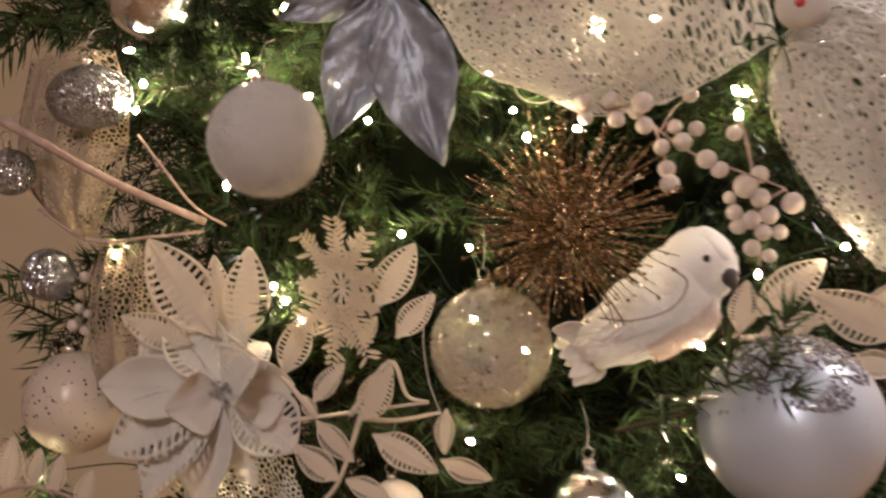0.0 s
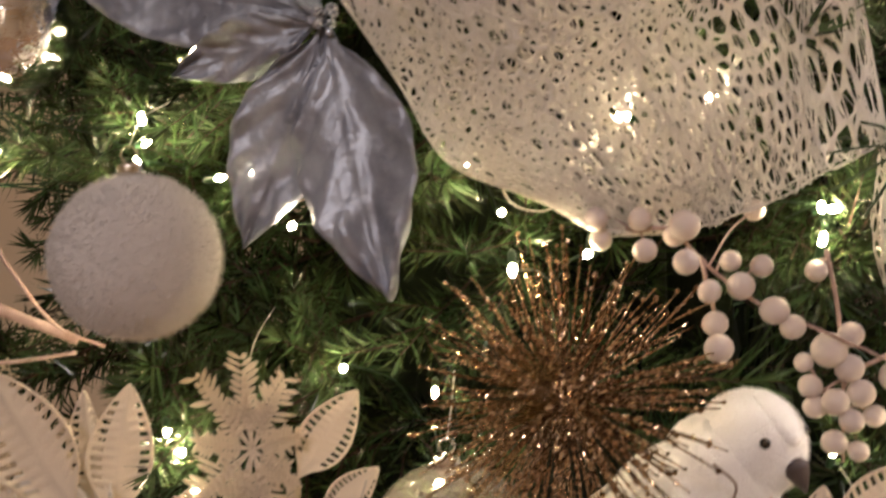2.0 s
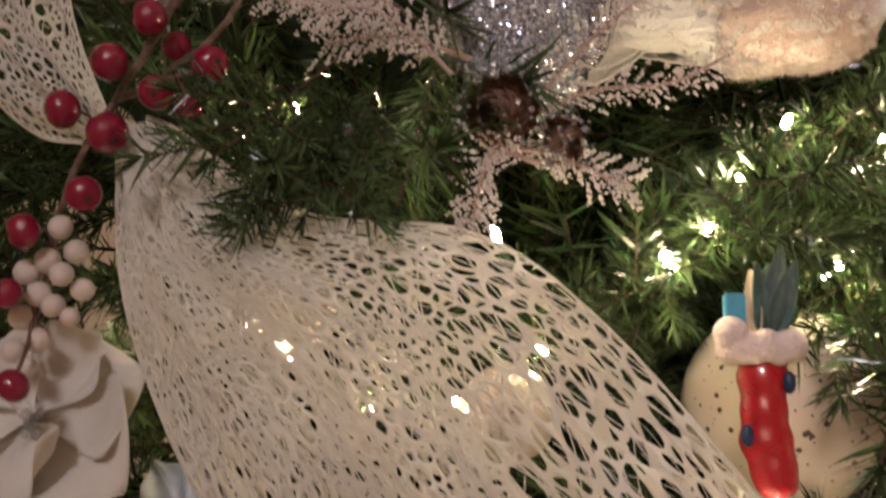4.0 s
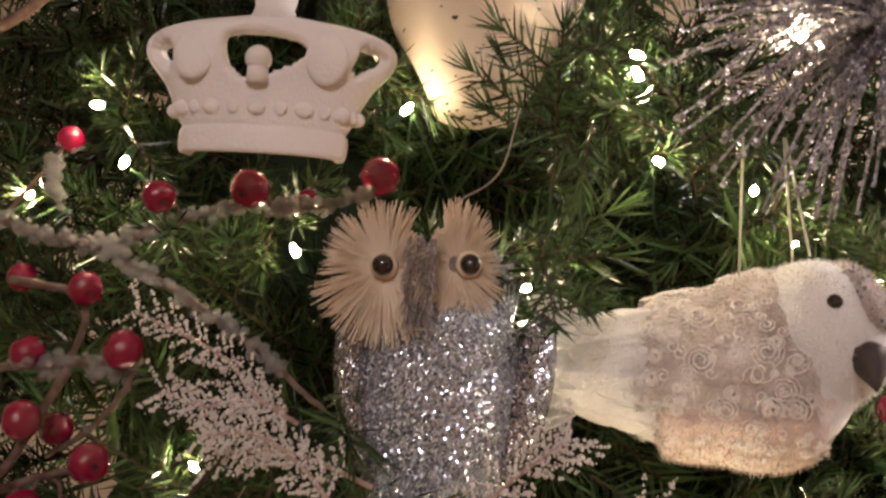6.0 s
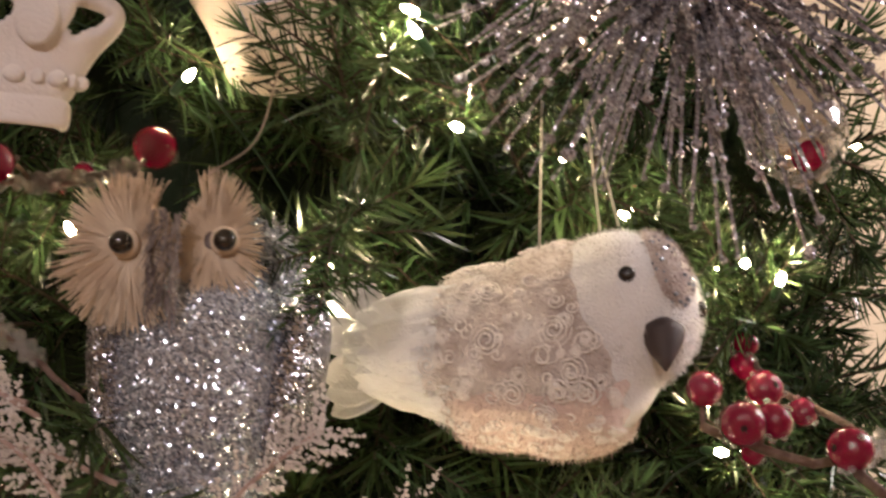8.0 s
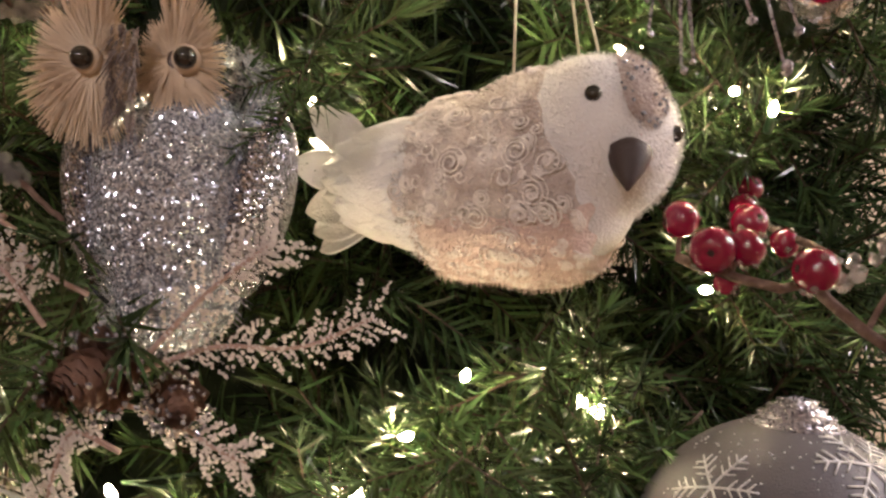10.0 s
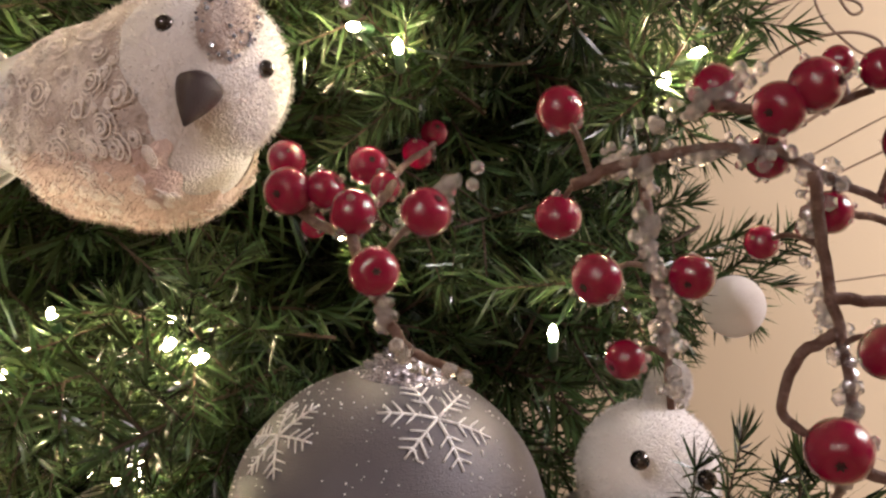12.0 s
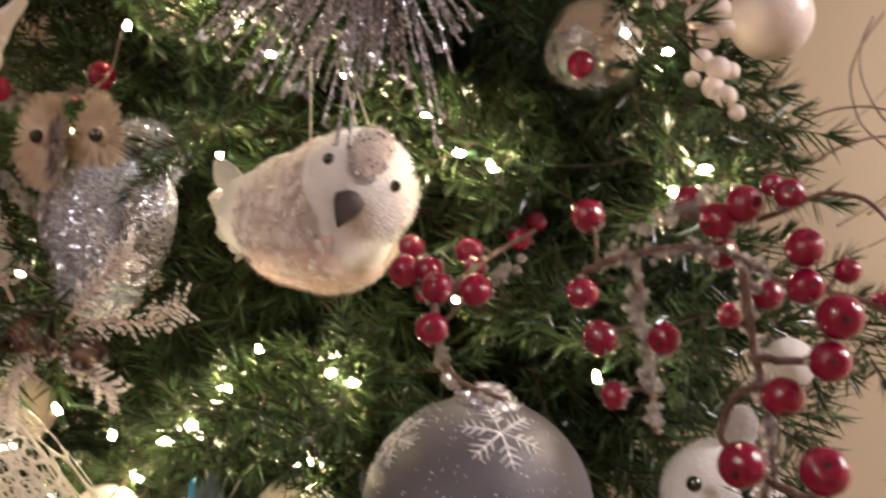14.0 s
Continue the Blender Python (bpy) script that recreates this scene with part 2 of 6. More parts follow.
def structure(name, bm, material, label="", category=""):
    return tagged(new(name, mesh_of(name, bm, material, False)), label, category, kind="structure")


def add_box(bm, lo, hi):
    c = [(a + b) / 2 for a, b in zip(lo, hi)]
    d = [abs(b - a) for a, b in zip(lo, hi)]
    bmesh.ops.create_cube(bm, size=1, matrix=Matrix.LocRotScale(c, None, d))


def add_ball(bm, c, r, scale=(1, 1, 1), rot=None, seg=32, ring=20):
    m = Matrix.LocRotScale(c, rot, [r * s for s in scale])
    return bmesh.ops.create_uvsphere(bm, u_segments=seg, v_segments=ring, radius=1, matrix=m)["verts"]


def add_lathe(bm, profile, at, seg=32, rot=None):
    """profile: (radius, height) from bottom to top, round the z axis."""
    m = Matrix.LocRotScale(at, rot, None)
    rings = []
    for r, z in profile:
        rings.append([bm.verts.new(m @ Vector((r * math.cos(2 * math.pi * i / seg), r * math.sin(2 * math.pi * i / seg), z))) for i in range(seg)])
    for a, b in zip(rings, rings[1:]):
        for i in range(seg):
            j = (i + 1) % seg
            bm.faces.new((a[i], a[j], b[j], b[i]))
    bm.faces.new(rings[0][::-1])
    bm.faces.new(rings[-1])


def curve(points, steps=5):
    """A smooth line through the points."""
    p = [Vector(q) for q in points]
    p = [p[0] * 2 - p[1]] + p + [p[-1] * 2 - p[-2]]
    out = []
    for i in range(1, len(p) - 2):
        for k in range(steps):
            t = k / steps
            a, b, c, d = p[i - 1], p[i], p[i + 1], p[i + 2]
            out.append(0.5 * ((2 * b) + (c - a) * t + (2 * a - 5 * b + 4 * c - d) * t * t + (3 * b - a - 3 * c + d) * t ** 3))
    out.append(p[-2])
    return out


def add_tube(bm, line, r0, r1=None, sides=6):
    r1 = r0 if r1 is None else r1
    n = len(line)
    side = None
    rings = []
    for i, p in enumerate(line):
        d = (line[min(i + 1, n - 1)] - line[max(i - 1, 0)]).normalized()
        if side is None:
            side = d.orthogonal().normalized()
        side = (side - d * side.dot(d)).normalized()
        up = d.cross(side)
        r = r0 + (r1 - r0) * i / max(n - 1, 1)
        rings.append([bm.verts.new(p + (side * math.cos(2 * math.pi * k / sides) + up * math.sin(2 * math.pi * k / sides)) * r) for k in range(sides)])
    for a, b in zip(rings, rings[1:]):
        for k in range(sides):
            j = (k + 1) % sides
            bm.faces.new((a[k], a[j], b[j], b[k]))
    bm.faces.new(rings[0][::-1])
    bm.faces.new(rings[-1])


def rand_dir(rng=RNG):
    while True:
        v = Vector((rng.uniform(-1, 1), rng.uniform(-1, 1), rng.uniform(-1, 1)))
        if 0.1 < v.length < 1:
            return v.normalized()


def frame_of(base, tip, face=(0, -1, 0), roll=0.0):
    """A pose at base whose y axis runs to the tip and whose z axis looks towards face."""
    y = (Vector(tip) - Vector(base)).normalized()
    z = Vector(face) - y * y.dot(Vector(face))
    z.normalize()
    z = Matrix.Rotation(roll, 3, y) @ z
    x = y.cross(z)
    m = Matrix((x, y, z)).transposed().to_4x4()
    m.translation = base
    return m


def leaf_mesh(length, width, m, slots=False, bend=0.15, cup=0.12, belly=0.42, rows=28, bm=None, wave=0.0, sharp=0.85, crumple=0.0):
    """A pointed leaf along y, cupped and bent; slots: cut through between the veins."""
    bm = bm or bmesh.new()
    cols = (0.0, 0.07, 0.2, 0.38, 0.55, 0.72, 0.88, 1.0) if crumple else (0.0, 0.07, 0.55, 0.88, 1.0)
    grid = {}
    for s in (-1, 1):
        for j in range(rows + 1):
            t = j / rows
            w = math.sin(math.pi * t ** (math.log(0.5) / math.log(belly))) ** sharp * width / 2 + 0.0004
            for k, u in enumerate(cols):
                if k == 0 and s == 1:
                    grid[s, j, k] = grid[-1, j, 0]
                    continue
                tt = min(1.0, t + 0.09 * u * (1 - t) * (t > 0))
                z = cup * width * u * u * (w / (width / 2)) - bend * length * tt * tt + 0.02 * width * (k == 0)
                z += wave * width * math.sin(9 * t + 2 * u) * u
                if crumple:
                    q = Vector((s * u * 1.7 + length * 90, t * 3.4, width * 50))
                    z += crumple * width * (noise.noise(q) + 0.5 * abs(noise.noise(q * 2.3)) + 0.3 * math.sin(34 * t - 9 * u)) * (0.3 + u)
                grid[s, j, k] = bm.verts.new(m @ Vector((s * u * w, tt * length, z)))
        for j in range(rows):
            for k in range(len(cols) - 1):
                if slots and k == 2 and j % 2 and 3 < j < rows - 3:
                    continue
                q = [grid[s, j, k], grid[s, j, k + 1], grid[s, j + 1, k + 1], grid[s, j + 1, k]]
                bm.faces.new(q if s == 1 else q[::-1])
    return bm


def thicken(ob, thickness):
    mod = ob.modifiers.new("thickness", "SOLIDIFY")
    mod.thickness = thickness
    return ob


def add_fuzz(bm, points, length, width, droop=0.3, rng=RNG):
    """Short tapered blades at (place, direction)."""
    for p, d in points:
        d = (d + rand_dir(rng) * 0.45).normalized()
        s = d.cross(rand_dir(rng)).normalized() * width
        ln = length * rng.uniform(0.5, 1.2)
        a, b = bm.verts.new(p - s), bm.verts.new(p + s)
        c = bm.verts.new(p + d * ln + Vector((0, 0, -droop * ln * rng.random())))
        bm.faces.new((a, b, c))


FRONT = []  # balls that bulbs may touch from the front
KEEP = []  # places that the boughs leave free: centre, radius

# ---- the room ----
bm = bmesh.new(); add_box(bm, (-2.6, -2.8, -0.1), (3.2, 1.5, 0.0)); structure("floor", bm, M_FLOOR, "brown oak floor of the room", "floor")
bm = bmesh.new(); add_box(bm, (-2.6, -2.8, 2.6), (3.2, 1.5, 2.7)); structure("ceiling", bm, M_CEIL, "plain white painted ceiling", "ceiling")
bm = bmesh.new(); add_box(bm, (-2.6, 1.35, 0.0), (3.2, 1.5, 2.6)); structure("wall_north", bm, M_WALL, "warm cream painted wall behind the tree", "wall")
bm = bmesh.new(); add_box(bm, (-2.6, -2.8, 0.0), (3.2, -2.65, 2.6)); structure("wall_south", bm, M_WALL, "warm cream painted wall", "wall")
bm = bmesh.new(); add_box(bm, (-2.6, -2.65, 0.0), (-2.45, 1.35, 2.6)); structure("wall_west", bm, M_WALL, "warm cream painted wall", "wall")
bm = bmesh.new(); add_box(bm, (3.05, -2.65, 0.0), (3.2, 1.35, 2.6)); structure("wall_east", bm, M_WALL, "warm cream painted wall", "wall")

# ---- ornaments ----


def hang(parent, top, up=0.035):
    bm = bmesh.new()
    top = Vector(top)
    add_tube(bm, curve([top, top + Vector((0.002, 0.012, up * 0.4)), top + Vector((0, 0.05, up * 0.7))], 4), 0.0003, sides=5)
    part("hanger", bm, M_THREAD, parent, "thin pale hanging thread")


def bauble(at, r, material, label, category="bauble", cap=True, specks=0, scale=(1, 1, 1), group="", keep=True, tiered=False):
    at = Vector(at)
    ob = thing("bauble", at, label, category, group)
    bm = bmesh.new()
    add_ball(bm, at, r, scale, seg=48, ring=28)
    part("ball", bm, material, ob)
    if tiered:
        bm = bmesh.new()
        add_lathe(bm, [(r * q, r * z) for q, z in ((0.3, 0.93), (0.3, 0.97), (0.24, 0.985), (0.25, 1.02), (0.18, 1.035), (0.19, 1.07), (0.12, 1.085), (0.13, 1.115), (0.05, 1.13))], at, 28)
        part("cap", bm, M_SILVER_TINSEL, ob, "stepped silver glitter cap")
    elif cap:
        bm = bmesh.new()
        add_lathe(bm, [(r * 0.16, -0.004), (r * 0.165, 0.004), (r * 0.15, 0.0055), (r * 0.05, 0.006)], at + Vector((0, 0, r * scale[2] * 0.99)), 20)
        ring = [at + Vector((math.cos(a) * 0.004, 0, r * scale[2] + 0.009 + math.sin(a) * 0.004)) for a in [i * 0.5236 for i in range(12)]]
        add_tube(bm, [Vector(p) for p in ring] + [Vector(ring[0])], 0.0006, sides=5)
        part("cap", bm, M_CHROME, ob, "chrome cap with a wire ring")
        hang(ob, at + Vector((0, 0, r * scale[2] + 0.012)))
    if specks:
        bm = bmesh.new()
        for _ in range(specks):
            d = rand_dir()
            if d.y > 0.3:
                d.y = -d.y
            p = at + Vector((d.x * scale[0], d.y * scale[1], d.z * scale[2])) * r * 1.001
            bmesh.ops.create_circle(bm, cap_ends=True, segments=6, radius=r * RNG.choice((0.01, 0.014, 0.02, 0.03)), matrix=Matrix.Translation(p) @ d.to_track_quat("Z", "Y").to_matrix().to_4x4())
        tagged(part("speckle", bm, M_SPECK, ob, "scattered dark glitter specks"), kind="stuff")
    FRONT.append((at, r))
    if keep:
        KEEP.append((at, r))
    return ob


def fuzz_ball(ob, at, r, n, length, material, width=0.00035):
    bm = bmesh.new()
    pts = []
    for _ in range(n):
        d = rand_dir()
        if d.y > 0.45:
            d.y = -d.y
        pts.append((Vector(at) + d * r * 0.998, d))
    add_fuzz(bm, pts, length, width, 0.2)
    part("fuzz", bm, material, ob, kind="stuff")


white_ball = bauble((-0.062, 0.010, 1.202), 0.0376, M_FLOCK, "white flocked ball hanging from a chrome cap")
fuzz_ball(white_ball, (-0.062, 0.010, 1.202), 0.0376, 9000, 0.0028, M_FLOCK, 0.00022)

# large pearl ball with a glitter crust
PB, PR = Vector((0.263, 0.025, 0.980)), 0.0595
pearl = bauble(PB, PR, M_PEARL, "large ice-blue pearl ball with a silver glitter crust")
bm = bmesh.new()
for _ in range(900):
    d = rand_dir()
    d = (d * 0.62 + Vector((0.1, -0.45, 0.85))).normalized()
    if noise.noise(d * 5) < -0.25 and d.z < 0.75:
        continue
    bmesh.ops.create_icosphere(bm, subdivisions=1, radius=RNG.uniform(0.0008, 0.002), matrix=Matrix.Translation(PB + d * PR))
part("glitter_crust", bm, M_SILVER_TINSEL, pearl, "crust of silver glitter grains", smooth=False, kind="stuff")

bauble((0.070, 0.055, 1.044), 0.0435, M_CLEAR, "clear champagne glass ball with dark glitter specks", specks=260)
bauble((-0.274, 0.123, 1.017), 0.0414, M_CREAM, "cream frosted ball with dark glitter specks", specks=200)
bauble((-0.271, 0.062, 1.203), 0.0175, M_GREY_GLIT, "small grey glitter ball", group="small glitter balls")
bauble((-0.264, 0.085, 1.124), 0.0204, M_GREY_GLIT, "small grey glitter ball", group="small glitter balls", cap=False)
bauble((-0.207, 0.070, 1.252), 0.0317, M_GREY_GLIT, "grey glitter ball beside sheer ribbon", scale=(1, 0.9, 0.75))
bauble((-0.154, 0.078, 1.323), 0.0342, M_MIRROR, "mirrored silver ball with white beads")
bauble((0.278, 0.145, 1.404), 0.0518, M_CREAM, "cream ball with dark glitter specks behind a stocking", specks=240, keep=False, cap=False)
bauble((0.504, 0.250, 1.766), 0.0256, M_WBERRY, "pale pink satin ball", cap=False)
bauble((0.536, 0.250, 1.556), 0.0157, M_FLOCK, "plain white ball among the needles", cap=False)
bauble((0.131, 0.062, 0.922), 0.0303, M_MIRROR, "small mirrored silver ball low on the tree")
bauble((-0.013, 0.070, 0.926), 0.0229, M_WBERRY, "small blush satin ball under white leaves")
bauble((0.136, 0.100, 1.401), 0.0238, M_WBERRY, "small blush satin ball below warm lights", cap=False)
bauble((0.024, 0.115, 1.454), 0.0253, M_CREAM, "cream ball with dark specks low on a bough", specks=60)
head = bauble((0.290, 0.017, 1.251), 0.0171, M_FLOCK, "small white ball with a red painted dot")
bm = bmesh.new(); add_ball(bm, (0.279, -0.014, 1.247), 0.0032, (1, 0.4, 1), seg=12, ring=8)
part("painted_dot", bm, M_RED, head, "red painted dot")

# silver ball with a red stone
RB, RR = Vector((0.406, 0.205, 1.738)), 0.0330
gem = bauble(RB, RR, M_MIRROR, "mirrored silver ball set with a red stone")
bm = bmesh.new(); add_ball(bm, RB + Vector((0.005, -RR * 0.86, -RR * 0.45)), RR * 0.26, seg=16, ring=10)
part("stone", bm, M_BERRY, gem, "red faceted stone", smooth=False)
bm = bmesh.new()
for _ in range(170):
    a, k = RNG.uniform(0, 6.283), RNG.uniform(0.36, 0.62)
    d = Vector((math.cos(a) * k, -0.8, math.sin(a) * k - 0.5)).normalized()
    bmesh.ops.create_icosphere(bm, subdivisions=1, radius=RNG.uniform(0.001, 0.0024), matrix=Matrix.Translation(RB + d * RR))
part("bead_ring", bm, M_ICE, gem, "ring of clear beads", kind="stuff")

# lilac-grey ball with frost flakes in relief
GB, GR = Vector((0.400, 0.115, 1.464)), 0.0642
grey = bauble(GB, GR, M_GREYBALL, "large lilac-grey satin ball with white snowflakes in relief", tiered=True)


def on_ball(c, r, d, up, u, v):
    """A place on a ball, u and v metres from where the direction d meets it."""
    d = Vector(d).normalized()
    e = d.cross(Vector(up)).normalized()
    f = e.cross(d)
    w = (d * r + e * u + f * v).normalized()
    return Vector(c) + w * r


def ball_flake(parent, c, r, d, size, turn):
    bm = bmesh.new()

    def stroke(a, b, w):
        n = 5
        line = [on_ball(c, r * 1.004, d, (0, 0, 1), a[0] + (b[0] - a[0]) * i / n, a[1] + (b[1] - a[1]) * i / n) for i in range(n + 1)]
        add_tube(bm, line, w, w * 0.7, 5)
    for k in range(6):
        a = turn + k * math.pi / 3
        ca, sa = math.cos(a), math.sin(a)
        stroke((0, 0), (ca * size, sa * size), size * 0.03)
        for q, ln in ((0.35, 0.26), (0.55, 0.34), (0.75, 0.24)):
            for s in (-1, 1):
                bb = a + s * 0.95
                p = (ca * size * q, sa * size * q)
                stroke(p, (p[0] + math.cos(bb) * size * ln, p[1] + math.sin(bb) * size * ln), size * 0.024)
    part("snowflake_relief", bm, M_FLAKE, parent, "white raised snowflake")


for d, size, turn in (((0.34, -0.45, 0.83), 0.36, 0.3), ((0.3, -0.95, 0.1), 0.34, 0.0), ((-0.55, -0.55, 0.62), 0.3, 0.8), ((0.85, -0.4, -0.4), 0.32, 0.2), ((-0.5, -0.85, -0.15), 0.3, 0.5)):
    ball_flake(grey, GB, GR, d, GR * size, turn)
bm = bmesh.new()
for _ in range(1000):
    d = rand_dir()
    d.y = -abs(d.y)
    if noise.noise(d * 3.1) < 0.02:
        continue
    bmesh.ops.create_icosphere(bm, subdivisions=1, radius=RNG.uniform(0.0002, 0.0006), matrix=Matrix.Translation(GB + d * GR))
part("frost_grain", bm, M_FLAKE, grey, "fine white frost grains", kind="stuff")

# cream finial ornament
FC, FR = Vector((0.148, 0.122, 1.804)), 0.0524
fin = thing("finial_ornament", FC, "cream frosted finial drop with dark glitter specks", "ornament")
bm = bmesh.new()
PROFILE = [(0.0005, -1.36), (0.36, -1.33), (0.46, -1.16), (0.62, -0.85), (0.85, -0.5), (0.95, -0.2), (1.0, 0.05), (0.94, 0.35), (0.75, 0.68), (0.42, 0.92), (0.1, 1.0)]
prof = [Vector((r, 0, z)) for r, z in PROFILE]
add_lathe(bm, [(max(p.x, 0.002) * FR, p.z * FR) for p in curve(prof, 4)], FC, 40)
part("drop", bm, M_CREAM, fin)
bm = bmesh.new()
fine_prof = [p for p in curve(prof, 12)]
for _ in range(190):
    p = RNG.choice(fine_prof)
    a = RNG.uniform(math.pi * 0.95, math.pi * 2.05)
    c = FC + Vector((math.cos(a) * p.x, math.sin(a) * p.x, p.z)) * FR * 1.002
    d = Vector((math.cos(a), math.sin(a), 0.1))
    bmesh.ops.create_circle(bm, cap_ends=True, segments=6, radius=FR * RNG.choice((0.015, 0.025, 0.035)), matrix=Matrix.Translation(c) @ d.to_track_quat("Z", "Y").to_matrix().to_4x4())
part("speckle", bm, M_SPECK, fin, "scattered dark glitter specks", kind="stuff")
hang(fin, FC + Vector((0, 0, FR)))
KEEP.append((FC, FR))
FRONT.append((FC, FR))

# ---- leaves and flowers ----


def leaf_part(parent, base, tip, width, material, slots=False, bend=0.1, cup=0.15, face=(0, -1, 0), roll=0.0, name="leaf", belly=0.42, thick=0.0006, wave=0.0, label="", sharp=0.85, crumple=0.0):
    base, tip = Vector(base), Vector(tip)
    ln = (tip - base).length
    bm = leaf_mesh(ln, width, frame_of(base, tip, face, roll), slots, bend, cup, belly, wave=wave, sharp=sharp, crumple=crumple)
    return thicken(part(name, bm, material, parent, label), thick)


C0 = (0.023, 0.055, 1.310)
poin = thing("silver_poinsettia", C0, "large silver-lilac foil poinsettia with crumpled pointed petals", "artificial flower")
for tip, w, roll, bend, crumple in (((0.05, 0.024, 1.175), 0.062, 0.1, 0.03, 0.09), ((-0.025, 0.046, 1.201), 0.05, -0.15, 0.05, 0.1), ((-0.054, 0.045, 1.287), 0.03, -0.2, 0.08, 0.16), ((-0.126, 0.075, 1.349), 0.052, 0.25, 0.02, 0.07), ((-0.078, 0.06, 1.358), 0.042, -0.35, 0.1, 0.1), ((-0.037, 0.093, 1.380), 0.05, 0.3, 0.05, 0.08)):
    leaf_part(poin, C0, tip, w, M_SILVER_LEAF, bend=bend, roll=roll, name="petal", wave=0.03, cup=0.07, belly=0.45, sharp=1.0, crumple=crumple * 1.35)
bm = bmesh.new()
for k in range(14):
    d = (rand_dir() + Vector((0, -1.4, 0))).normalized() * RNG.uniform(0.003, 0.012)
    bmesh.ops.create_icosphere(bm, subdivisions=2, radius=RNG.uniform(0.0018, 0.0032), matrix=Matrix.Translation(Vector(C0) + d))
part("flower_centre", bm, M_SILVER_GLIT, poin, "cluster of glitter seeds", kind="stuff")

# white velvet flowers
def velvet_flower(c, tips, w, label, face=(0, -1, 0.2), slots=False):
    ob = thing("velvet_flower", c, label, "artificial flower", "white velvet flowers")
    for i, tip in enumerate(tips):
        leaf_part(ob, c, tip, w * RNG.uniform(0.9, 1.12), M_WHITE_PETAL, slots and i % 3 < 2, bend=RNG.uniform(-0.05, 0.2), cup=0.25, roll=RNG.uniform(-0.5, 0.5), name="petal", belly=0.5, wave=0.06, face=face)
    bm = bmesh.new()
    for k in range(22):
        d = (rand_dir() + Vector((0, -1.5, 0))).normalized() * RNG.uniform(0.004, 0.014)
        bmesh.ops.create_icosphere(bm, subdivisions=1, radius=RNG.uniform(0.0012, 0.0028), matrix=Matrix.Translation(Vector(c) + d))
    part("flower_centre", bm, M_ICE, ob, "cluster of clear crystal beads", smooth=False, kind="stuff")
    return ob


velvet_flower((-0.120, 0.040, 1.032), [(-0.157, 0.047, 1.089), (-0.198, 0.062, 1.072), (-0.209, 0.025, 1.047), (-0.209, 0.025, 0.998), (-0.184, 0.025, 0.962), (-0.149, 0.025, 0.951), (-0.112, 0.047, 0.956), (-0.076, 0.047, 0.982), (-0.073, 0.047, 1.027), (-0.094, 0.062, 1.063), (-0.127, 0.070, 1.086), (-0.150, 0.010, 1.026), (-0.090, 0.017, 1.054)], 0.046, "large white velvet flower with layered petals and a crystal centre", slots=True)
velvet_flower((-0.077, 0.062, 1.396), [(-0.034, 0.062, 1.422), (-0.063, 0.078, 1.435), (-0.097, 0.085, 1.432), (-0.116, 0.062, 1.413), (-0.118, 0.062, 1.378), (-0.073, 0.040, 1.358), (-0.032, 0.040, 1.372)], 0.07, "white velvet flower with broad round petals")


def cut_sprig(stems, leaves, label, small=False):
    """Sprig of white leaves with cut-out veins. leaves: base, tip."""
    ob = thing("leaf_sprig", stems[0][0], label, "artificial sprig", "cut-out leaf sprigs")
    for s in stems:
        bm = bmesh.new()
        add_tube(bm, curve(s, 6), 0.0022, 0.0012, 7)
        part("stem", bm, M_PALE_TWIG if small else M_WHITE_LEAF, ob)
    for base, tip in leaves:
        ln = (Vector(tip) - Vector(base)).length
        leaf_part(ob, base, tip, ln * RNG.uniform(0.42, 0.52), M_WHITE_LEAF, True, RNG.uniform(0.0, 0.12), 0.16, roll=RNG.uniform(-0.35, 0.35), label="")
    return ob


cut_sprig([[(-0.176, 0.047, 1.000), (-0.117, 0.047, 1.004), (-0.059, 0.047, 1.006), (0.023, 0.047, 1.010)], [(-0.059, 0.047, 1.006), (-0.080, 0.047, 1.036), (-0.117, 0.047, 1.071)]],
          [((-0.124, 0.047, 1.068), (-0.167, 0.047, 1.144)), ((-0.108, 0.055, 1.061), (-0.098, 0.063, 1.131)), ((-0.119, 0.062, 1.065), (-0.129, 0.070, 1.127)), ((-0.140, 0.040, 1.067), (-0.184, 0.025, 1.092)),
           ((-0.082, 0.055, 1.036), (-0.060, 0.062, 1.079)), ((-0.058, 0.040, 1.018), (-0.033, 0.040, 1.044)), ((-0.023, 0.040, 1.002), (0.000, 0.032, 1.040)), ((-0.059, 0.047, 1.005), (-0.067, 0.047, 1.022))],
          "white leaf sprig with cut-out veins on pale stems")
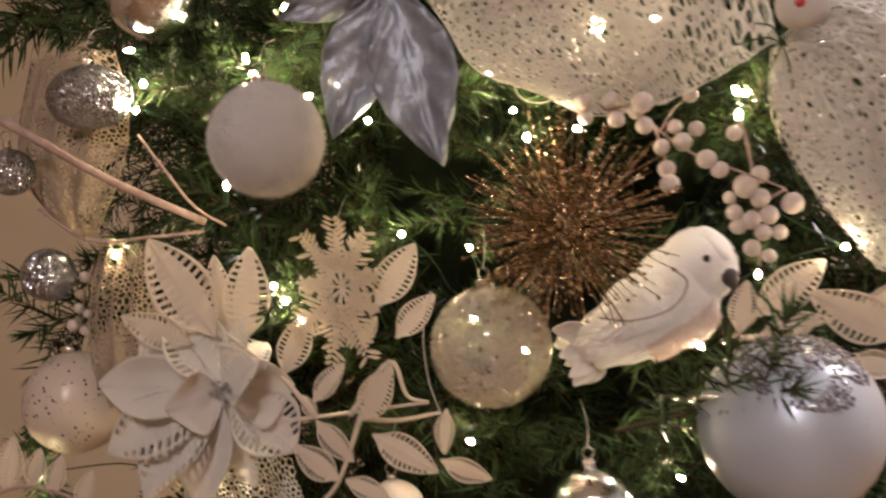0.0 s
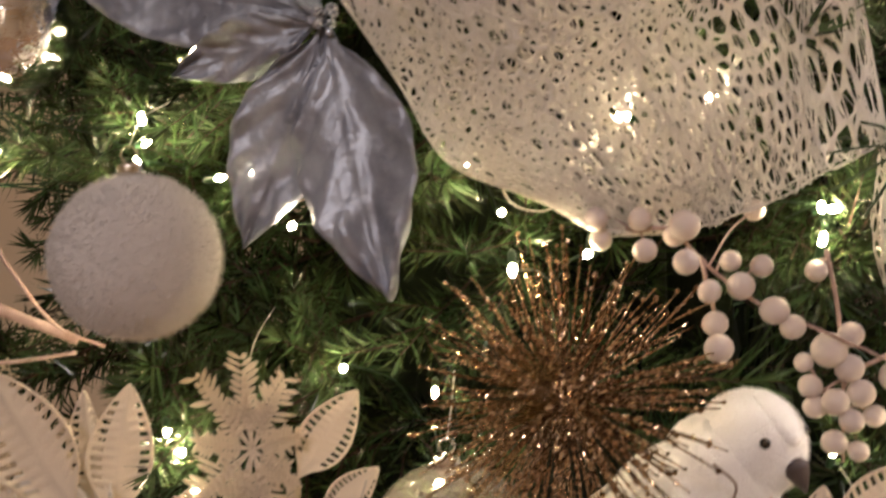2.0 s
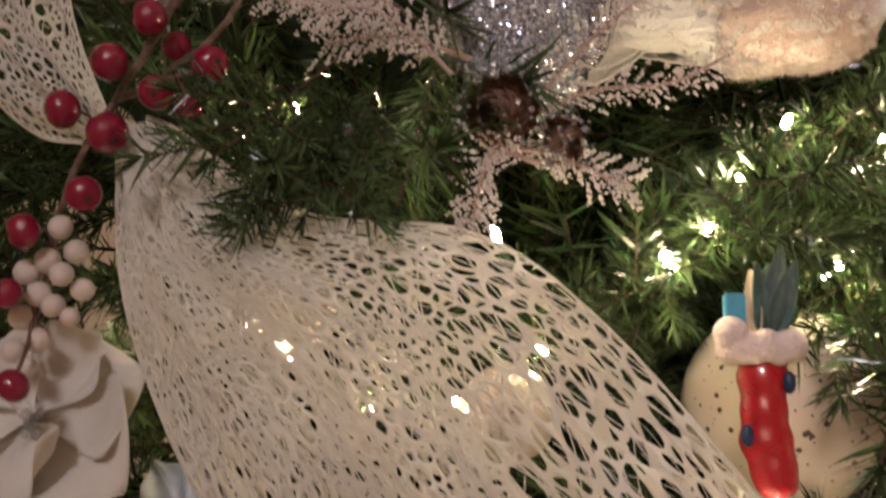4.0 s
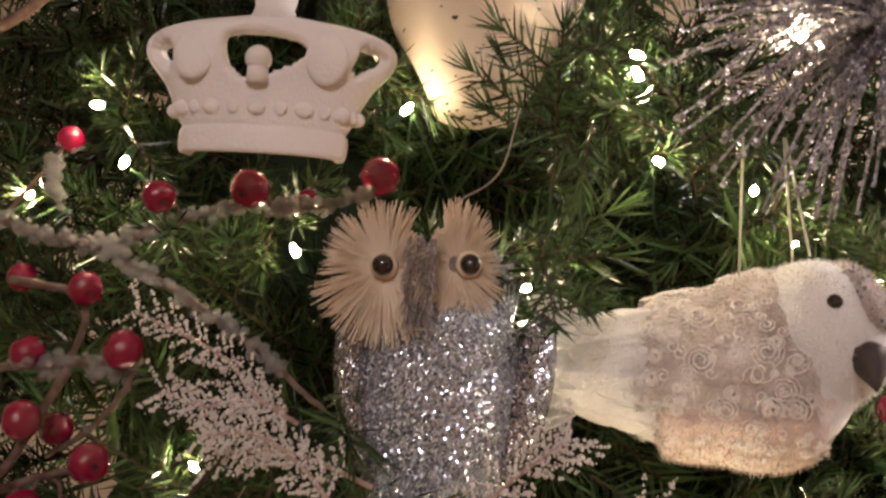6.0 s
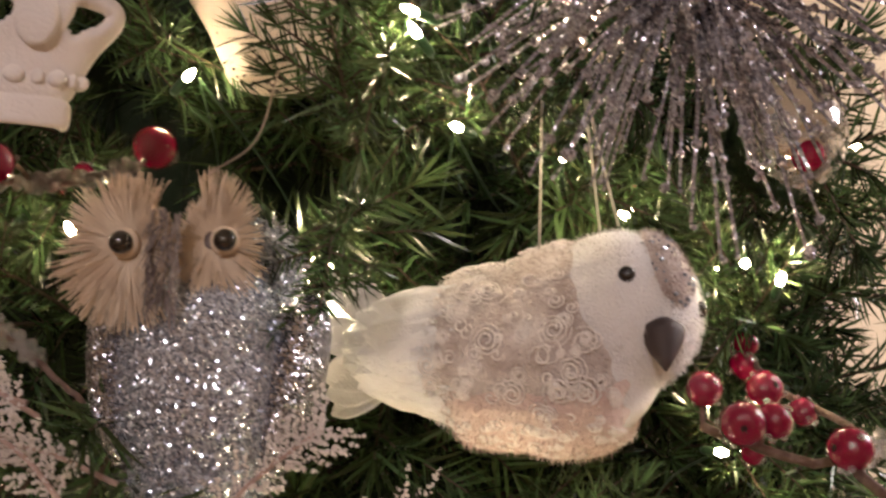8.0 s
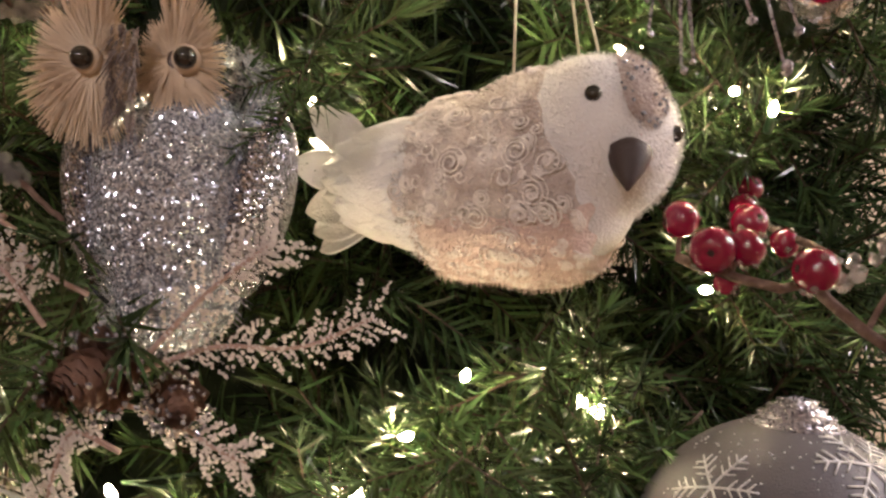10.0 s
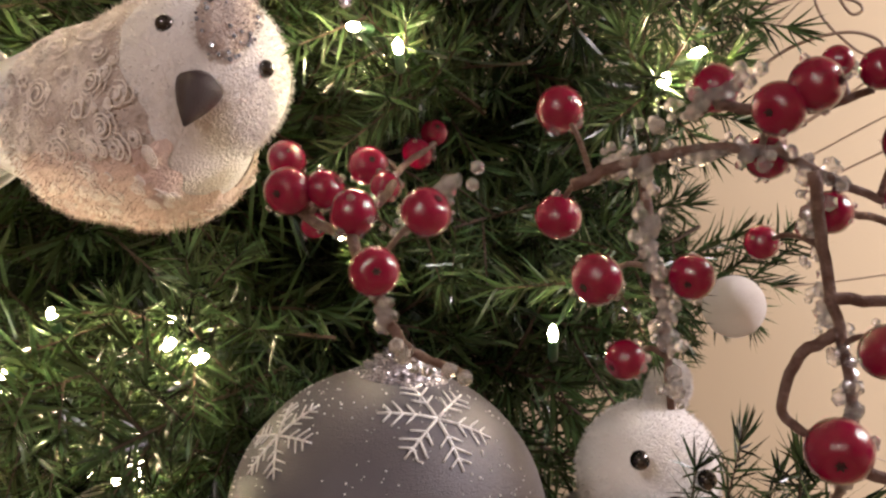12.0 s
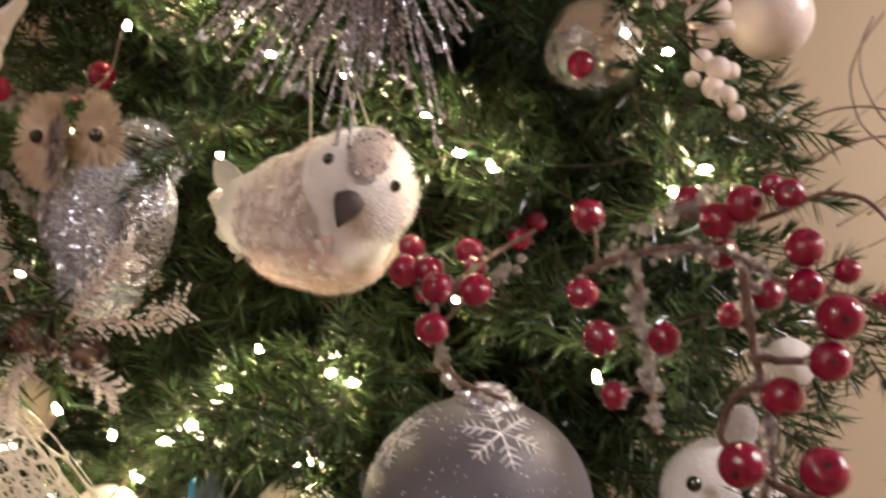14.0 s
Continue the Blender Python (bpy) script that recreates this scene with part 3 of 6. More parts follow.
cut_sprig([[(-0.027, 0.051, 1.002), (-0.003, 0.051, 0.998), (0.030, 0.051, 1.001)], [(-0.026, 0.047, 1.005), (-0.047, 0.047, 0.959), (-0.066, 0.047, 0.940)], [(-0.034, 0.047, 1.005), (-0.002, 0.047, 1.041), (0.008, 0.047, 1.016), (0.023, 0.047, 1.010)]],
          [((-0.018, 0.040, 0.992), (0.026, 0.032, 0.964)), ((-0.057, 0.040, 1.005), (-0.034, 0.040, 0.973)), ((-0.045, 0.040, 0.961), (-0.075, 0.040, 0.988)), ((-0.180, 0.032, 0.959), (-0.145, 0.040, 0.995)),
           ((0.035, 0.047, 1.004), (0.030, 0.040, 0.974)), ((0.002, 0.062, 1.055), (0.033, 0.062, 1.084)), ((-0.012, 0.070, 1.077), (0.021, 0.078, 1.121)), ((-0.025, 0.070, 1.051), (-0.012, 0.070, 1.071)), ((0.028, 0.040, 0.970), (0.062, 0.040, 0.953)), ((-0.041, 0.040, 0.961), (-0.011, 0.040, 0.946))],
          "white leaf sprig with cut-out veins on pale stems")
cut_sprig([[(0.238, 0.055, 1.035), (0.255, 0.055, 1.053), (0.279, 0.055, 1.070)], [(0.238, 0.055, 1.035), (0.276, 0.055, 1.036), (0.314, 0.055, 1.044), (0.338, 0.055, 1.026)]],
          [((0.252, 0.055, 1.049), (0.303, 0.055, 1.084)), ((0.239, 0.047, 1.040), (0.249, 0.047, 1.075)), ((0.253, 0.047, 1.037), (0.293, 0.040, 1.048)), ((0.347, 0.047, 1.027), (0.288, 0.047, 1.063)), ((0.323, 0.062, 1.032), (0.352, 0.062, 1.063)), ((0.314, 0.062, 1.011), (0.352, 0.062, 1.004))],
          "white leaf sprig with cut-out veins beside a pearl ball")
cut_sprig([[(-0.325, 0.055, 0.960), (-0.288, 0.055, 0.970), (-0.250, 0.055, 0.959)]], [((-0.302, 0.055, 0.967), (-0.291, 0.055, 1.007)), ((-0.282, 0.055, 0.968), (-0.271, 0.055, 0.997)), ((-0.267, 0.055, 0.962), (-0.255, 0.055, 0.990)), ((-0.247, 0.055, 0.950), (-0.234, 0.055, 0.977)), ((-0.311, 0.055, 0.968), (-0.316, 0.055, 0.998))],
          "sprig of small blush leaves with cut-out veins", True)

# white fringed snowflake
SF = Vector((-0.033, 0.062, 1.095))
SS = 0.0457
snow = thing("snowflake_ornament", SF, "white cut-out snowflake ornament with feathered arms", "ornament")
for k in range(9):
    a = k * math.pi / 4.5 + 0.2
    d = Vector((math.cos(a) * 0.85, -0.12, math.sin(a) * 1.2))
    ln = SS * RNG.uniform(0.62, 1.15)
    e = Vector((-math.sin(a), 0, math.cos(a)))
    m = frame_of(SF, SF + d, (0, -1, 0))
    arm = thicken(part("arm", leaf_mesh(ln, ln * 0.09, m, False, 0.05, 0.1, 0.5, 10), M_WHITE_LEAF, snow), 0.0008)
    for j in range(11):
        q = 0.2 + j * 0.075
        for s in (-1, 1):
            p = SF + d * ln * q
            tip = p + (d * 0.55 + e * s).normalized() * ln * RNG.uniform(0.14, 0.46) * (1.15 - q * 0.7)
            bm = leaf_mesh((tip - p).length, ln * RNG.uniform(0.035, 0.065), frame_of(p, tip, (0, -1, 0)), False, 0.0, 0.1, 0.5, 4)
            bmesh.ops.solidify(bm, geom=bm.faces[:], thickness=0.0007)
            part("barb", bm, M_WHITE_LEAF, arm)
hang(snow, SF + Vector((0, 0.005, SS)), 0.03)
KEEP.append((SF, SS * 0.7))

# ---- web ribbon ----


def web_panel(parent, name, left, right, bulge, cell, seed, back=0.0, opened=0.5, material=M_NET, pucker=0.004, sag=0.0, stretch=1.5, vary=0.5, gather=0.0, thread=0.0009, fibres=0, lean=0.0):
    """A puffed sheet of irregular spun web between two edge lines: round-cornered holes of many sizes with fibres strung over them."""
    rng = random.Random(seed)
    lc, rc = curve(left, 10), curve(right, 10)
    length = sum((b - a).length for a, b in zip(lc, lc[1:]))
    width = max((a - b).length for a, b in zip(lc[::3], rc[::3]))

    def at(u, v, lift=0.0):
        u, v = min(max(u, 0), 1), min(max(v, 0), 1)
        i = v * (len(lc) - 1)
        j = min(int(i), len(lc) - 2)
        a = lc[j].lerp(lc[j + 1], i - j)
        i2 = v * (len(rc) - 1)
        j2 = min(int(i2), len(rc) - 2)
        b = rc[j2].lerp(rc[j2 + 1], i2 - j2)
        p = a.lerp(b, u)
        fold = pucker * math.sin(u * 23 + v * 5 + seed) * (1 + noise.noise(Vector((u * 4, v * 4, seed))))
        p.y += -bulge * math.sin(math.pi * u) ** 0.7 * math.sin(math.pi * min(1, v * 0.9 + 0.12)) ** 0.5 + fold + back - lift
        p.z -= sag * math.sin(math.pi * u ** 0.7) * v ** 6
        return p
    # knots: a shaken lattice, thinned out where the web is torn open
    step, rise = cell * 0.62, cell * 0.62 * stretch
    nu, nv = int(width / step) + 2, int(length / rise) + 2
    knots = []
    for j in range(-1, nv + 1):
        for i in range(-1, nu + 1):
            x = (i + 0.5 * (j % 2) + rng.uniform(-0.42, 0.42)) * step
            y = (j + rng.uniform(-0.42, 0.42)) * rise
            u, v = x / width, y / length
            low = noise.noise(Vector((u * 5.5, v * 7, seed + 9.0))) + 0.5 * noise.noise(Vector((u * 15, v * 19, seed + 4.0)))
            gone = opened + vary * low + lean * (u - 0.5) - gather * max(0, 1 - v / 0.5) * (1 - 0.6 * u)
            if rng.random() > min(max(gone, 0.0), 0.86):
                knots.append(Vector((x, y / stretch)))
    flat, _, tris, _, _, _ = delaunay_2d_cdt(knots, [], [], 0, 1e-7)
    mids = [(flat[a] + flat[b] + flat[c]) / 3 for a, b, c in tris]
    round_knot, beside = {}, {}
    for n, tri in enumerate(tris):
        for k in range(3):
            round_knot.setdefault(tri[k], []).append(n)
            beside.setdefault(frozenset((tri[k], tri[k - 1])), []).append(n)
    bm = bmesh.new()
    made = {}

    def vert(q, key=None):
        if key is None or key not in made:
            p = at(q.x / width, q.y * stretch / length, rng.uniform(-0.0004, 0.0004))
            if key is None:
                return bm.verts.new(p)
            made[key] = bm.verts.new(p)
        return made[key]
    for knot, ring in round_knot.items():
        c = flat[knot]
        if not (0 < c.x < width and 0 < c.y * stretch < length) or len(ring) < 3:
            continue
        ring.sort(key=lambda n: math.atan2(mids[n].y - c.y, mids[n].x - c.x))
        c = sum((mids[n] for n in ring), Vector((0, 0))) / len(ring)
        radius = sum((mids[n] - c).length for n in ring) / len(ring)
        hole = 1 - thread * rng.uniform(0.55, 1.5) / radius
        outer, inner = [], []
        for k, n in enumerate(ring):
            m = ring[(k + 1) % len(ring)]
            e = (mids[n] + mids[m]) / 2
            outer += [vert(mids[n], n), vert(e, frozenset((n + 0.5, m + 0.5)))]
            inner += [c + (mids[n] - c) * hole * 0.84, c + (e - c) * hole]
        if hole < 0.22:
            bm.faces.new(outer)
            continue
        inner = [vert(q) for q in inner]
        for k in range(len(outer)):
            q = (k + 1) % len(outer)
            bm.faces.new((outer[k], outer[q], inner[q], inner[k]))
    web = thicken(part(name, bm, material, parent), 0.0004)
    if fibres:
        bm = bmesh.new()
        for _ in range(fibres):
            u, v, a = rng.random(), rng.random(), rng.gauss(0.0, 0.5)
            run = rng.uniform(0.03, 0.12)
            line = [at(u + math.sin(a) * run / width * q + 0.008 * math.sin(q * 9 + a), v + math.cos(a) * run / length * q, 0.001) for q in (0, 0.2, 0.4, 0.6, 0.8, 1.0)]
            if (line[0] - line[-1]).length > 0.01:
                add_tube(bm, curve(line, 2), rng.uniform(0.00018, 0.0004), sides=4)
        for u in (0.0, 1.0):
            add_tube(bm, [at(u, q / 60) for q in range(61)], 0.0007, sides=5)
        part("loose_fibre", bm, material, parent, "fine loose spun threads", kind="stuff")
    return web


def midway(a, b, k):
    return [tuple(Vector(p).lerp(Vector(q), k)) for p, q in zip(a, b)]


rib = thing("mesh_ribbon", (-0.028, 0.047, 1.524), "wide white web ribbon puffed into a loop across the boughs", "ribbon", "web ribbons")
RL = [(-0.043, 0.062, 1.517), (-0.038, 0.062, 1.453), (-0.015, 0.062, 1.392), (0.031, 0.055, 1.320), (0.058, 0.050, 1.276), (0.081, 0.047, 1.236), (0.132, 0.047, 1.215)]
RRt = [(-0.024, 0.062, 1.537), (0.047, 0.044, 1.491), (0.123, 0.029, 1.478), (0.177, 0.036, 1.440), (0.248, 0.055, 1.360), (0.269, 0.070, 1.330), (0.284, 0.062, 1.236)]
web_panel(rib, "front_panel", RL, RRt, 0.045, 0.0074, 3, 0.0, 0.48, sag=0.024, vary=0.8, gather=0.8, fibres=700, lean=0.35, thread=0.00075, stretch=1.35)
web_panel(rib, "middle_panel", RL, midway(RL, RRt, 0.62), 0.032, 0.0068, 14, 0.006, 0.36, sag=0.022, vary=0.9, stretch=1.7, gather=0.9, fibres=260, thread=0.0008)
web_panel(rib, "back_panel", RL, RRt, -0.02, 0.0088, 8, 0.012, 0.6, sag=0.02, gather=0.5, lean=0.5, thread=0.0008)
rib2 = thing("mesh_ribbon", (0.284, 0.047, 1.232), "white web ribbon fanning out from a wire tie", "ribbon", "web ribbons")
L2 = [(0.278, 0.040, 1.230), (0.274, 0.040, 1.193), (0.288, 0.040, 1.147), (0.313, 0.047, 1.109), (0.336, 0.047, 1.074)]
R2 = [(0.286, 0.040, 1.238), (0.333, 0.040, 1.260), (0.390, 0.047, 1.225), (0.411, 0.055, 1.164), (0.417, 0.062, 1.088)]
web_panel(rib2, "front_panel", L2, R2, 0.035, 0.0085, 5, 0.0, 0.45, vary=0.7, fibres=180)
web_panel(rib2, "middle_panel", L2, R2, 0.028, 0.0056, 15, 0.004, 0.2, vary=0.8, stretch=1.2)
web_panel(rib2, "back_panel", L2, R2, -0.012, 0.0075, 6, 0.012, 0.4)
for k in range(9):
    a = k * 0.7
    p = Vector((0.277, 0.025, 1.229))
    bm = bmesh.new()
    add_tube(bm, curve([p, p + Vector((math.cos(a) * 0.012, -0.004, math.sin(a) * 0.012)), p + Vector((math.cos(a) * 0.03, 0.002, math.sin(a) * 0.024 - 0.006))], 4), 0.0007, sides=5)
    part("tie_wire", bm, M_WIRE, rib2, "dark green twisted wire")
rib3 = thing("mesh_ribbon", (-0.049, 0.062, 1.532), "cream web ribbon tail rising beside red berries", "ribbon", "web ribbons")
web_panel(rib3, "tail", [(-0.061, 0.070, 1.527), (-0.094, 0.070, 1.535), (-0.132, 0.070, 1.569), (-0.163, 0.070, 1.623)], [(-0.056, 0.070, 1.540), (-0.074, 0.070, 1.585), (-0.083, 0.070, 1.627), (-0.092, 0.070, 1.679)], 0.02, 0.0062, 11, 0.0, 0.3, vary=0.7, fibres=80)
bm = bmesh.new(); add_ball(bm, (-0.048, 0.059, 1.531), 0.009, (1.2, 0.8, 0.8), seg=14, ring=10)
part("knot", bm, M_NET, rib3, "gathered ribbon knot")
gz = thing("gauze_ribbon", (-0.217, 0.100, 1.143), "sheer beige gauze ribbon hanging beside white leaves", "ribbon")
web_panel(gz, "tail", [(-0.223, 0.100, 1.148), (-0.238, 0.100, 1.105), (-0.244, 0.100, 1.052), (-0.237, 0.100, 1.016)], [(-0.189, 0.100, 1.141), (-0.190, 0.100, 1.101), (-0.190, 0.100, 1.061), (-0.205, 0.100, 1.013)], 0.02, 0.0036, 21, 0.0, 0.25, M_GAUZE, thread=0.0004, fibres=30)
gz2 = thing("gauze_ribbon", (-0.237, 0.093, 1.246), "sheer beige gauze loop under a grey glitter ball", "ribbon")
web_panel(gz2, "loop", [(-0.263, 0.100, 1.288), (-0.278, 0.100, 1.238), (-0.280, 0.100, 1.194), (-0.248, 0.100, 1.151)], [(-0.199, 0.100, 1.290), (-0.193, 0.100, 1.242), (-0.201, 0.100, 1.199), (-0.230, 0.100, 1.149)], 0.03, 0.0036, 22, 0.0, 0.25, M_GAUZE, thread=0.0004, fibres=30)
gz3 = thing("net_ribbon", (-0.118, 0.070, 1.021), "fine white net ribbon tail under the velvet flower", "ribbon")
web_panel(gz3, "tail", [(-0.155, 0.077, 1.023), (-0.169, 0.078, 0.980), (-0.178, 0.078, 0.937)], [(-0.102, 0.078, 1.023), (-0.090, 0.078, 0.979), (-0.082, 0.078, 0.931)], 0.02, 0.0042, 23, 0.0, 0.25, M_NET, thread=0.0005)

# ---- tinsel bursts ----


def burst(name, c, r, n, material, label, seed, flat=0.75, droop=0.0, beads=True, thick=0.0008, clear_of=()):
    rng = random.Random(seed)
    c = Vector(c)
    ob = thing(name, c, label, "tinsel pick")
    core = bmesh.new()
    add_ball(core, c, r * 0.16, seg=20, ring=12)
    part("core", core, material, ob)
    chunks = [bmesh.new() for _ in range(12)]
    for i in range(n):
        d = rand_dir(rng)
        d.y = -abs(d.y) * flat if rng.random() < 0.85 else d.y * 0.5
        d.normalize()
        ln = r * rng.uniform(0.6, 1.05)
        side = d.cross(rand_dir(rng)).normalized()
        pts = [c + d * r * 0.1, c + d * ln * 0.55 + side * ln * 0.03, c + d * ln + side * ln * rng.uniform(-0.06, 0.06) + Vector((0, 0, -droop * ln * rng.random()))]
        if any((pts[2] - Vector(q)).length < w for q, w in clear_of):
            continue
        line = curve(pts, 4)
        bm = chunks[i % 12]
        add_tube(bm, line, thick * 1.3, thick * 0.6, 4)
        if beads:
            for k in range(7):
                p = line[rng.randrange(2, len(line))] + rand_dir(rng) * thick
                bmesh.ops.create_icosphere(bm, subdivisions=1, radius=thick * rng.uniform(0.9, 2.2), matrix=Matrix.Translation(p))
    for bm in chunks:
        part("spray", bm, material, ob, smooth=False)
    KEEP.append((c, r * 0.5))
    return ob


burst("gold_burst", (0.129, 0.040, 1.123), 0.0787, 250, M_GOLD, "gold glitter burst of thin beaded spines", 31, thick=0.0007)
burst("silver_burst", (0.329, 0.070, 1.776), 0.0984, 230, M_SILVER_TINSEL, "large silver glitter burst of beaded spines", 32, 0.6, 0.3, True, 0.0012, [((0.3105, 0.09, 1.64), 0.055)])

# ---- plush birds ----


def blob(name, parent, balls, material, voxel=0.0022, smooth=8, label=""):
    """Balls (place, radius, scale, turn) melted into one soft body."""
    bm = bmesh.new()
    for c, r, s, rot in balls:
        add_ball(bm, c, r, s, rot, 24, 16)
    ob = part(name, bm, material, parent, label)
    mod = ob.modifiers.new("melt", "REMESH")
    mod.mode, mod.voxel_size, mod.use_smooth_shade = "VOXEL", voxel, True
    mod2 = ob.modifiers.new("soften", "SMOOTH")
    mod2.iterations, mod2.factor = smooth, 0.5
    return ob


def fuzz_part(parent, balls, n, length, material, width=0.0003, keep=None):
    bm = bmesh.new()
    pts = []
    for c, r, s, rot in balls:
        m = Matrix.LocRotScale(c, rot, [r * k for k in s])
        inv = m.to_3x3().inverted().transposed()
        for _ in range(n):
            d = rand_dir()
            p = m @ d
            if keep and not keep(p):
                continue
            if any((Matrix.LocRotScale(c2, rot2, [r2 * k for k in s2]).inverted() @ p).length < 0.97 for c2, r2, s2, rot2 in balls if c2 is not c):
                continue
            pts.append((p, (inv @ d).normalized()))
    add_fuzz(bm, pts, length, width, 0.5)
    return part("plumage", bm, material, parent, kind="stuff")


def E(a, b, c):
    return Euler((radians(a), radians(b), radians(c)))


def skin(balls, o, d):
    """The outermost place where a ray from o along d leaves the melted balls."""
    far = 0.0
    for c, r, s, rot in balls:
        inv = Matrix.LocRotScale(c, rot, [r * k for k in s]).inverted()
        a, b = inv @ o, inv.to_3x3() @ d
        q = a.dot(b) ** 2 - b.dot(b) * (a.dot(a) - 1)
        if q > 0:
            far = max(far, (-a.dot(b) + math.sqrt(q)) / b.dot(b))
    return o + d * far


def bird(at, head_at, face_turn, k, label, tilt=0.0, lace=True, name="bird_ornament"):
    """A plush bird about k metres long, from the middle of its body and of its head; face_turn: degrees from +x."""
    base, hc = Vector(at), Vector(head_at)
    ob = thing(name, base, label, "bird ornament", "plush birds")
    rng = random.Random(int(k * 1e4))
    ax = hc - base
    B = Matrix.LocRotScale(base, E(0, -math.degrees(math.atan2(ax.z - k * 0.1, math.hypot(ax.x, ax.y))), math.degrees(math.atan2(ax.y, ax.x))), None)
    H = Matrix.LocRotScale(hc, E(tilt, 0, face_turn), None)
    rot, hrot = B.to_euler(), H.to_euler()
    turn = B.to_3x3()
    balls = [(B @ Vector((0, 0, 0)), k, (0.31, 0.225, 0.22), rot), (base.lerp(hc, 0.55) + Vector((0, 0, k * 0.015)), k, (0.21, 0.2, 0.2), rot), (H @ Vector((0, 0, 0)), k, (0.205, 0.205, 0.205), hrot), (B @ Vector((k * 0.14, 0, -k * 0.01)), k, (0.25, 0.22, 0.225), rot),
             (B @ Vector((-k * 0.27, 0, k * 0.02)), k, (0.2, 0.14, 0.13), rot)]
    skull = balls[2]

    def on_skin(x, a, lift=0.0):
        """A place on the coat: x along the body and a degrees round it from the back, in lengths of k."""
        d = (turn @ Vector((0, math.sin(radians(a)), math.cos(radians(a))))).normalized()
        return skin(balls[:2] + balls[3:], B @ Vector((x * k, 0, 0)), d) + d * lift * k, d

    def coat(part_name, x0, x1, a0, a1, material, lift, words, slant=0.0):
        """A patch of textured cloth over the body with a ragged hem."""
        bm = bmesh.new()
        nx, na = 34, 64
        grid = []
        for i in range(nx + 1):
            row = []
            for j in range(na + 1):
                u, w = i / nx, j / na
                a = a0 + (a1 - a0) * w
                hem = 0.025 * noise.noise(Vector((w * 9, x0 * 7, k * 50))) + slant * (1 - math.cos(radians(a))) / 2
                x = x0 + hem * (1 - u) + (x1 + hem - x0) * u
                a += 5 * noise.noise(Vector((u * 8, w * 2, 3.0))) * (abs(w - 0.5) * 2) ** 4
                edge = min(u, 1 - u, w, 1 - w) * 12
                bump = 0.007 * noise.noise(Vector((u * 14, w * 30, 1.0))) + 0.004 * abs(noise.noise(Vector((u * 30, w * 60, 5.0))))
                p, d = on_skin(x, a, lift * min(1, edge + 0.1) + bump * min(1, edge))
                row.append(bm.verts.new(p))
            grid.append(row)
        for i in range(nx):
            for j in range(na):
                bm.faces.new((grid[i][j], grid[i + 1][j], grid[i + 1][j + 1], grid[i][j + 1]))
        part(part_name, bm, material, ob, words)
        bm = bmesh.new()
        pts = [on_skin(rng.uniform(x0, x1 + slant * 0.5), rng.uniform(a0, a1), lift) for _ in range(3600)]
        add_fuzz(bm, [q for q in pts if (q[0] - skull[0]).length > k * 0.2], k * 0.017, k * 0.0013, 0.5)
        part("plumage", bm, material, ob, kind="stuff")

    def threads(n, x0, x1, a0, a1, r0, r1, lift):
        bm = bmesh.new()
        for _ in range(n):
            p, d = on_skin(rng.uniform(x0, x1), rng.uniform(a0, a1), lift)
            if (p - skull[0]).length < k * 0.205:
                continue
            q = Matrix.Translation(p) @ d.to_track_quat("Z", "Y").to_matrix().to_4x4() @ Matrix.Rotation(rng.uniform(0, 6.28), 4, "Z")
            r = k * rng.uniform(r0, r1)
            coils = rng.choice((1.2, 2.0, 3.0))
            n2 = int(10 * coils)
            line = [q @ Vector((math.cos(a) * r * f, math.sin(a) * r * f, -r * f * f * 0.25)) for a, f in [(i / n2 * coils * 6.283, 0.2 + 0.8 * i / n2) for i in range(n2 + 1)]]
            add_tube(bm, line, k * 0.0036, k * 0.002, 5)
        part("lace_trim", bm, M_LACE, ob, "raised curled lace threads", kind="stuff")

    def bare(p):
        q = B.inverted() @ p / k
        a = abs(math.degrees(math.atan2(q.y, q.z)))
        return (p - skull[0]).length < k * 0.207 or q.x < -0.16 or (q.x > 0.2 and a < 100)
    blob("body", ob, balls, M_FUR, k * 0.012, 8)
    fuzz_part(ob, balls, 6500, k * 0.012, M_FUR, k * 0.0013, bare)
    coat("cape", -0.17, 0.27, -120, 120, M_FUR_LACE if lace else M_FUR, 0.012, "taupe lace-textured cape over the back" if lace else "", 0.05)
    coat("belly", -0.12, 0.31, 112, 248, M_FUR_PINK, 0.02, "blush textured belly with a ragged hem")
    if lace:
        threads(200, -0.15, 0.29, -118, 118, 0.012, 0.028, 0.017)
        threads(34, -0.1, 0.27, -118, 118, 0.03, 0.05, 0.021)
        threads(150, -0.1, 0.3, 112, 248, 0.012, 0.03, 0.024)
    crown = [(H @ Vector((k * 0.122, 0, k * 0.118)), k, (0.125, 0.075, 0.05), (H @ pose(0, 0, 0, 0, 46, 0)).to_euler())]
    blob("forehead", ob, crown, M_FUR_TAN if lace else M_FUR, k * 0.012, 4, "taupe glittered forehead patch" if lace else "")
    if lace:
        fuzz_part(ob, crown, 1500, k * 0.014, M_FUR_TAN, k * 0.0014)
        bm = bmesh.new()
        m = Matrix.LocRotScale(crown[0][0], crown[0][3], [k * q for q in crown[0][2]])
        for _ in range(90):
            bmesh.ops.create_icosphere(bm, subdivisions=1, radius=k * rng.uniform(0.003, 0.007), matrix=Matrix.Translation(m @ (rand_dir(rng) * 1.02)))
        part("glitter_grain", bm, M_SILVER_GLIT, ob, "coarse silver glitter grains", smooth=False, kind="stuff")
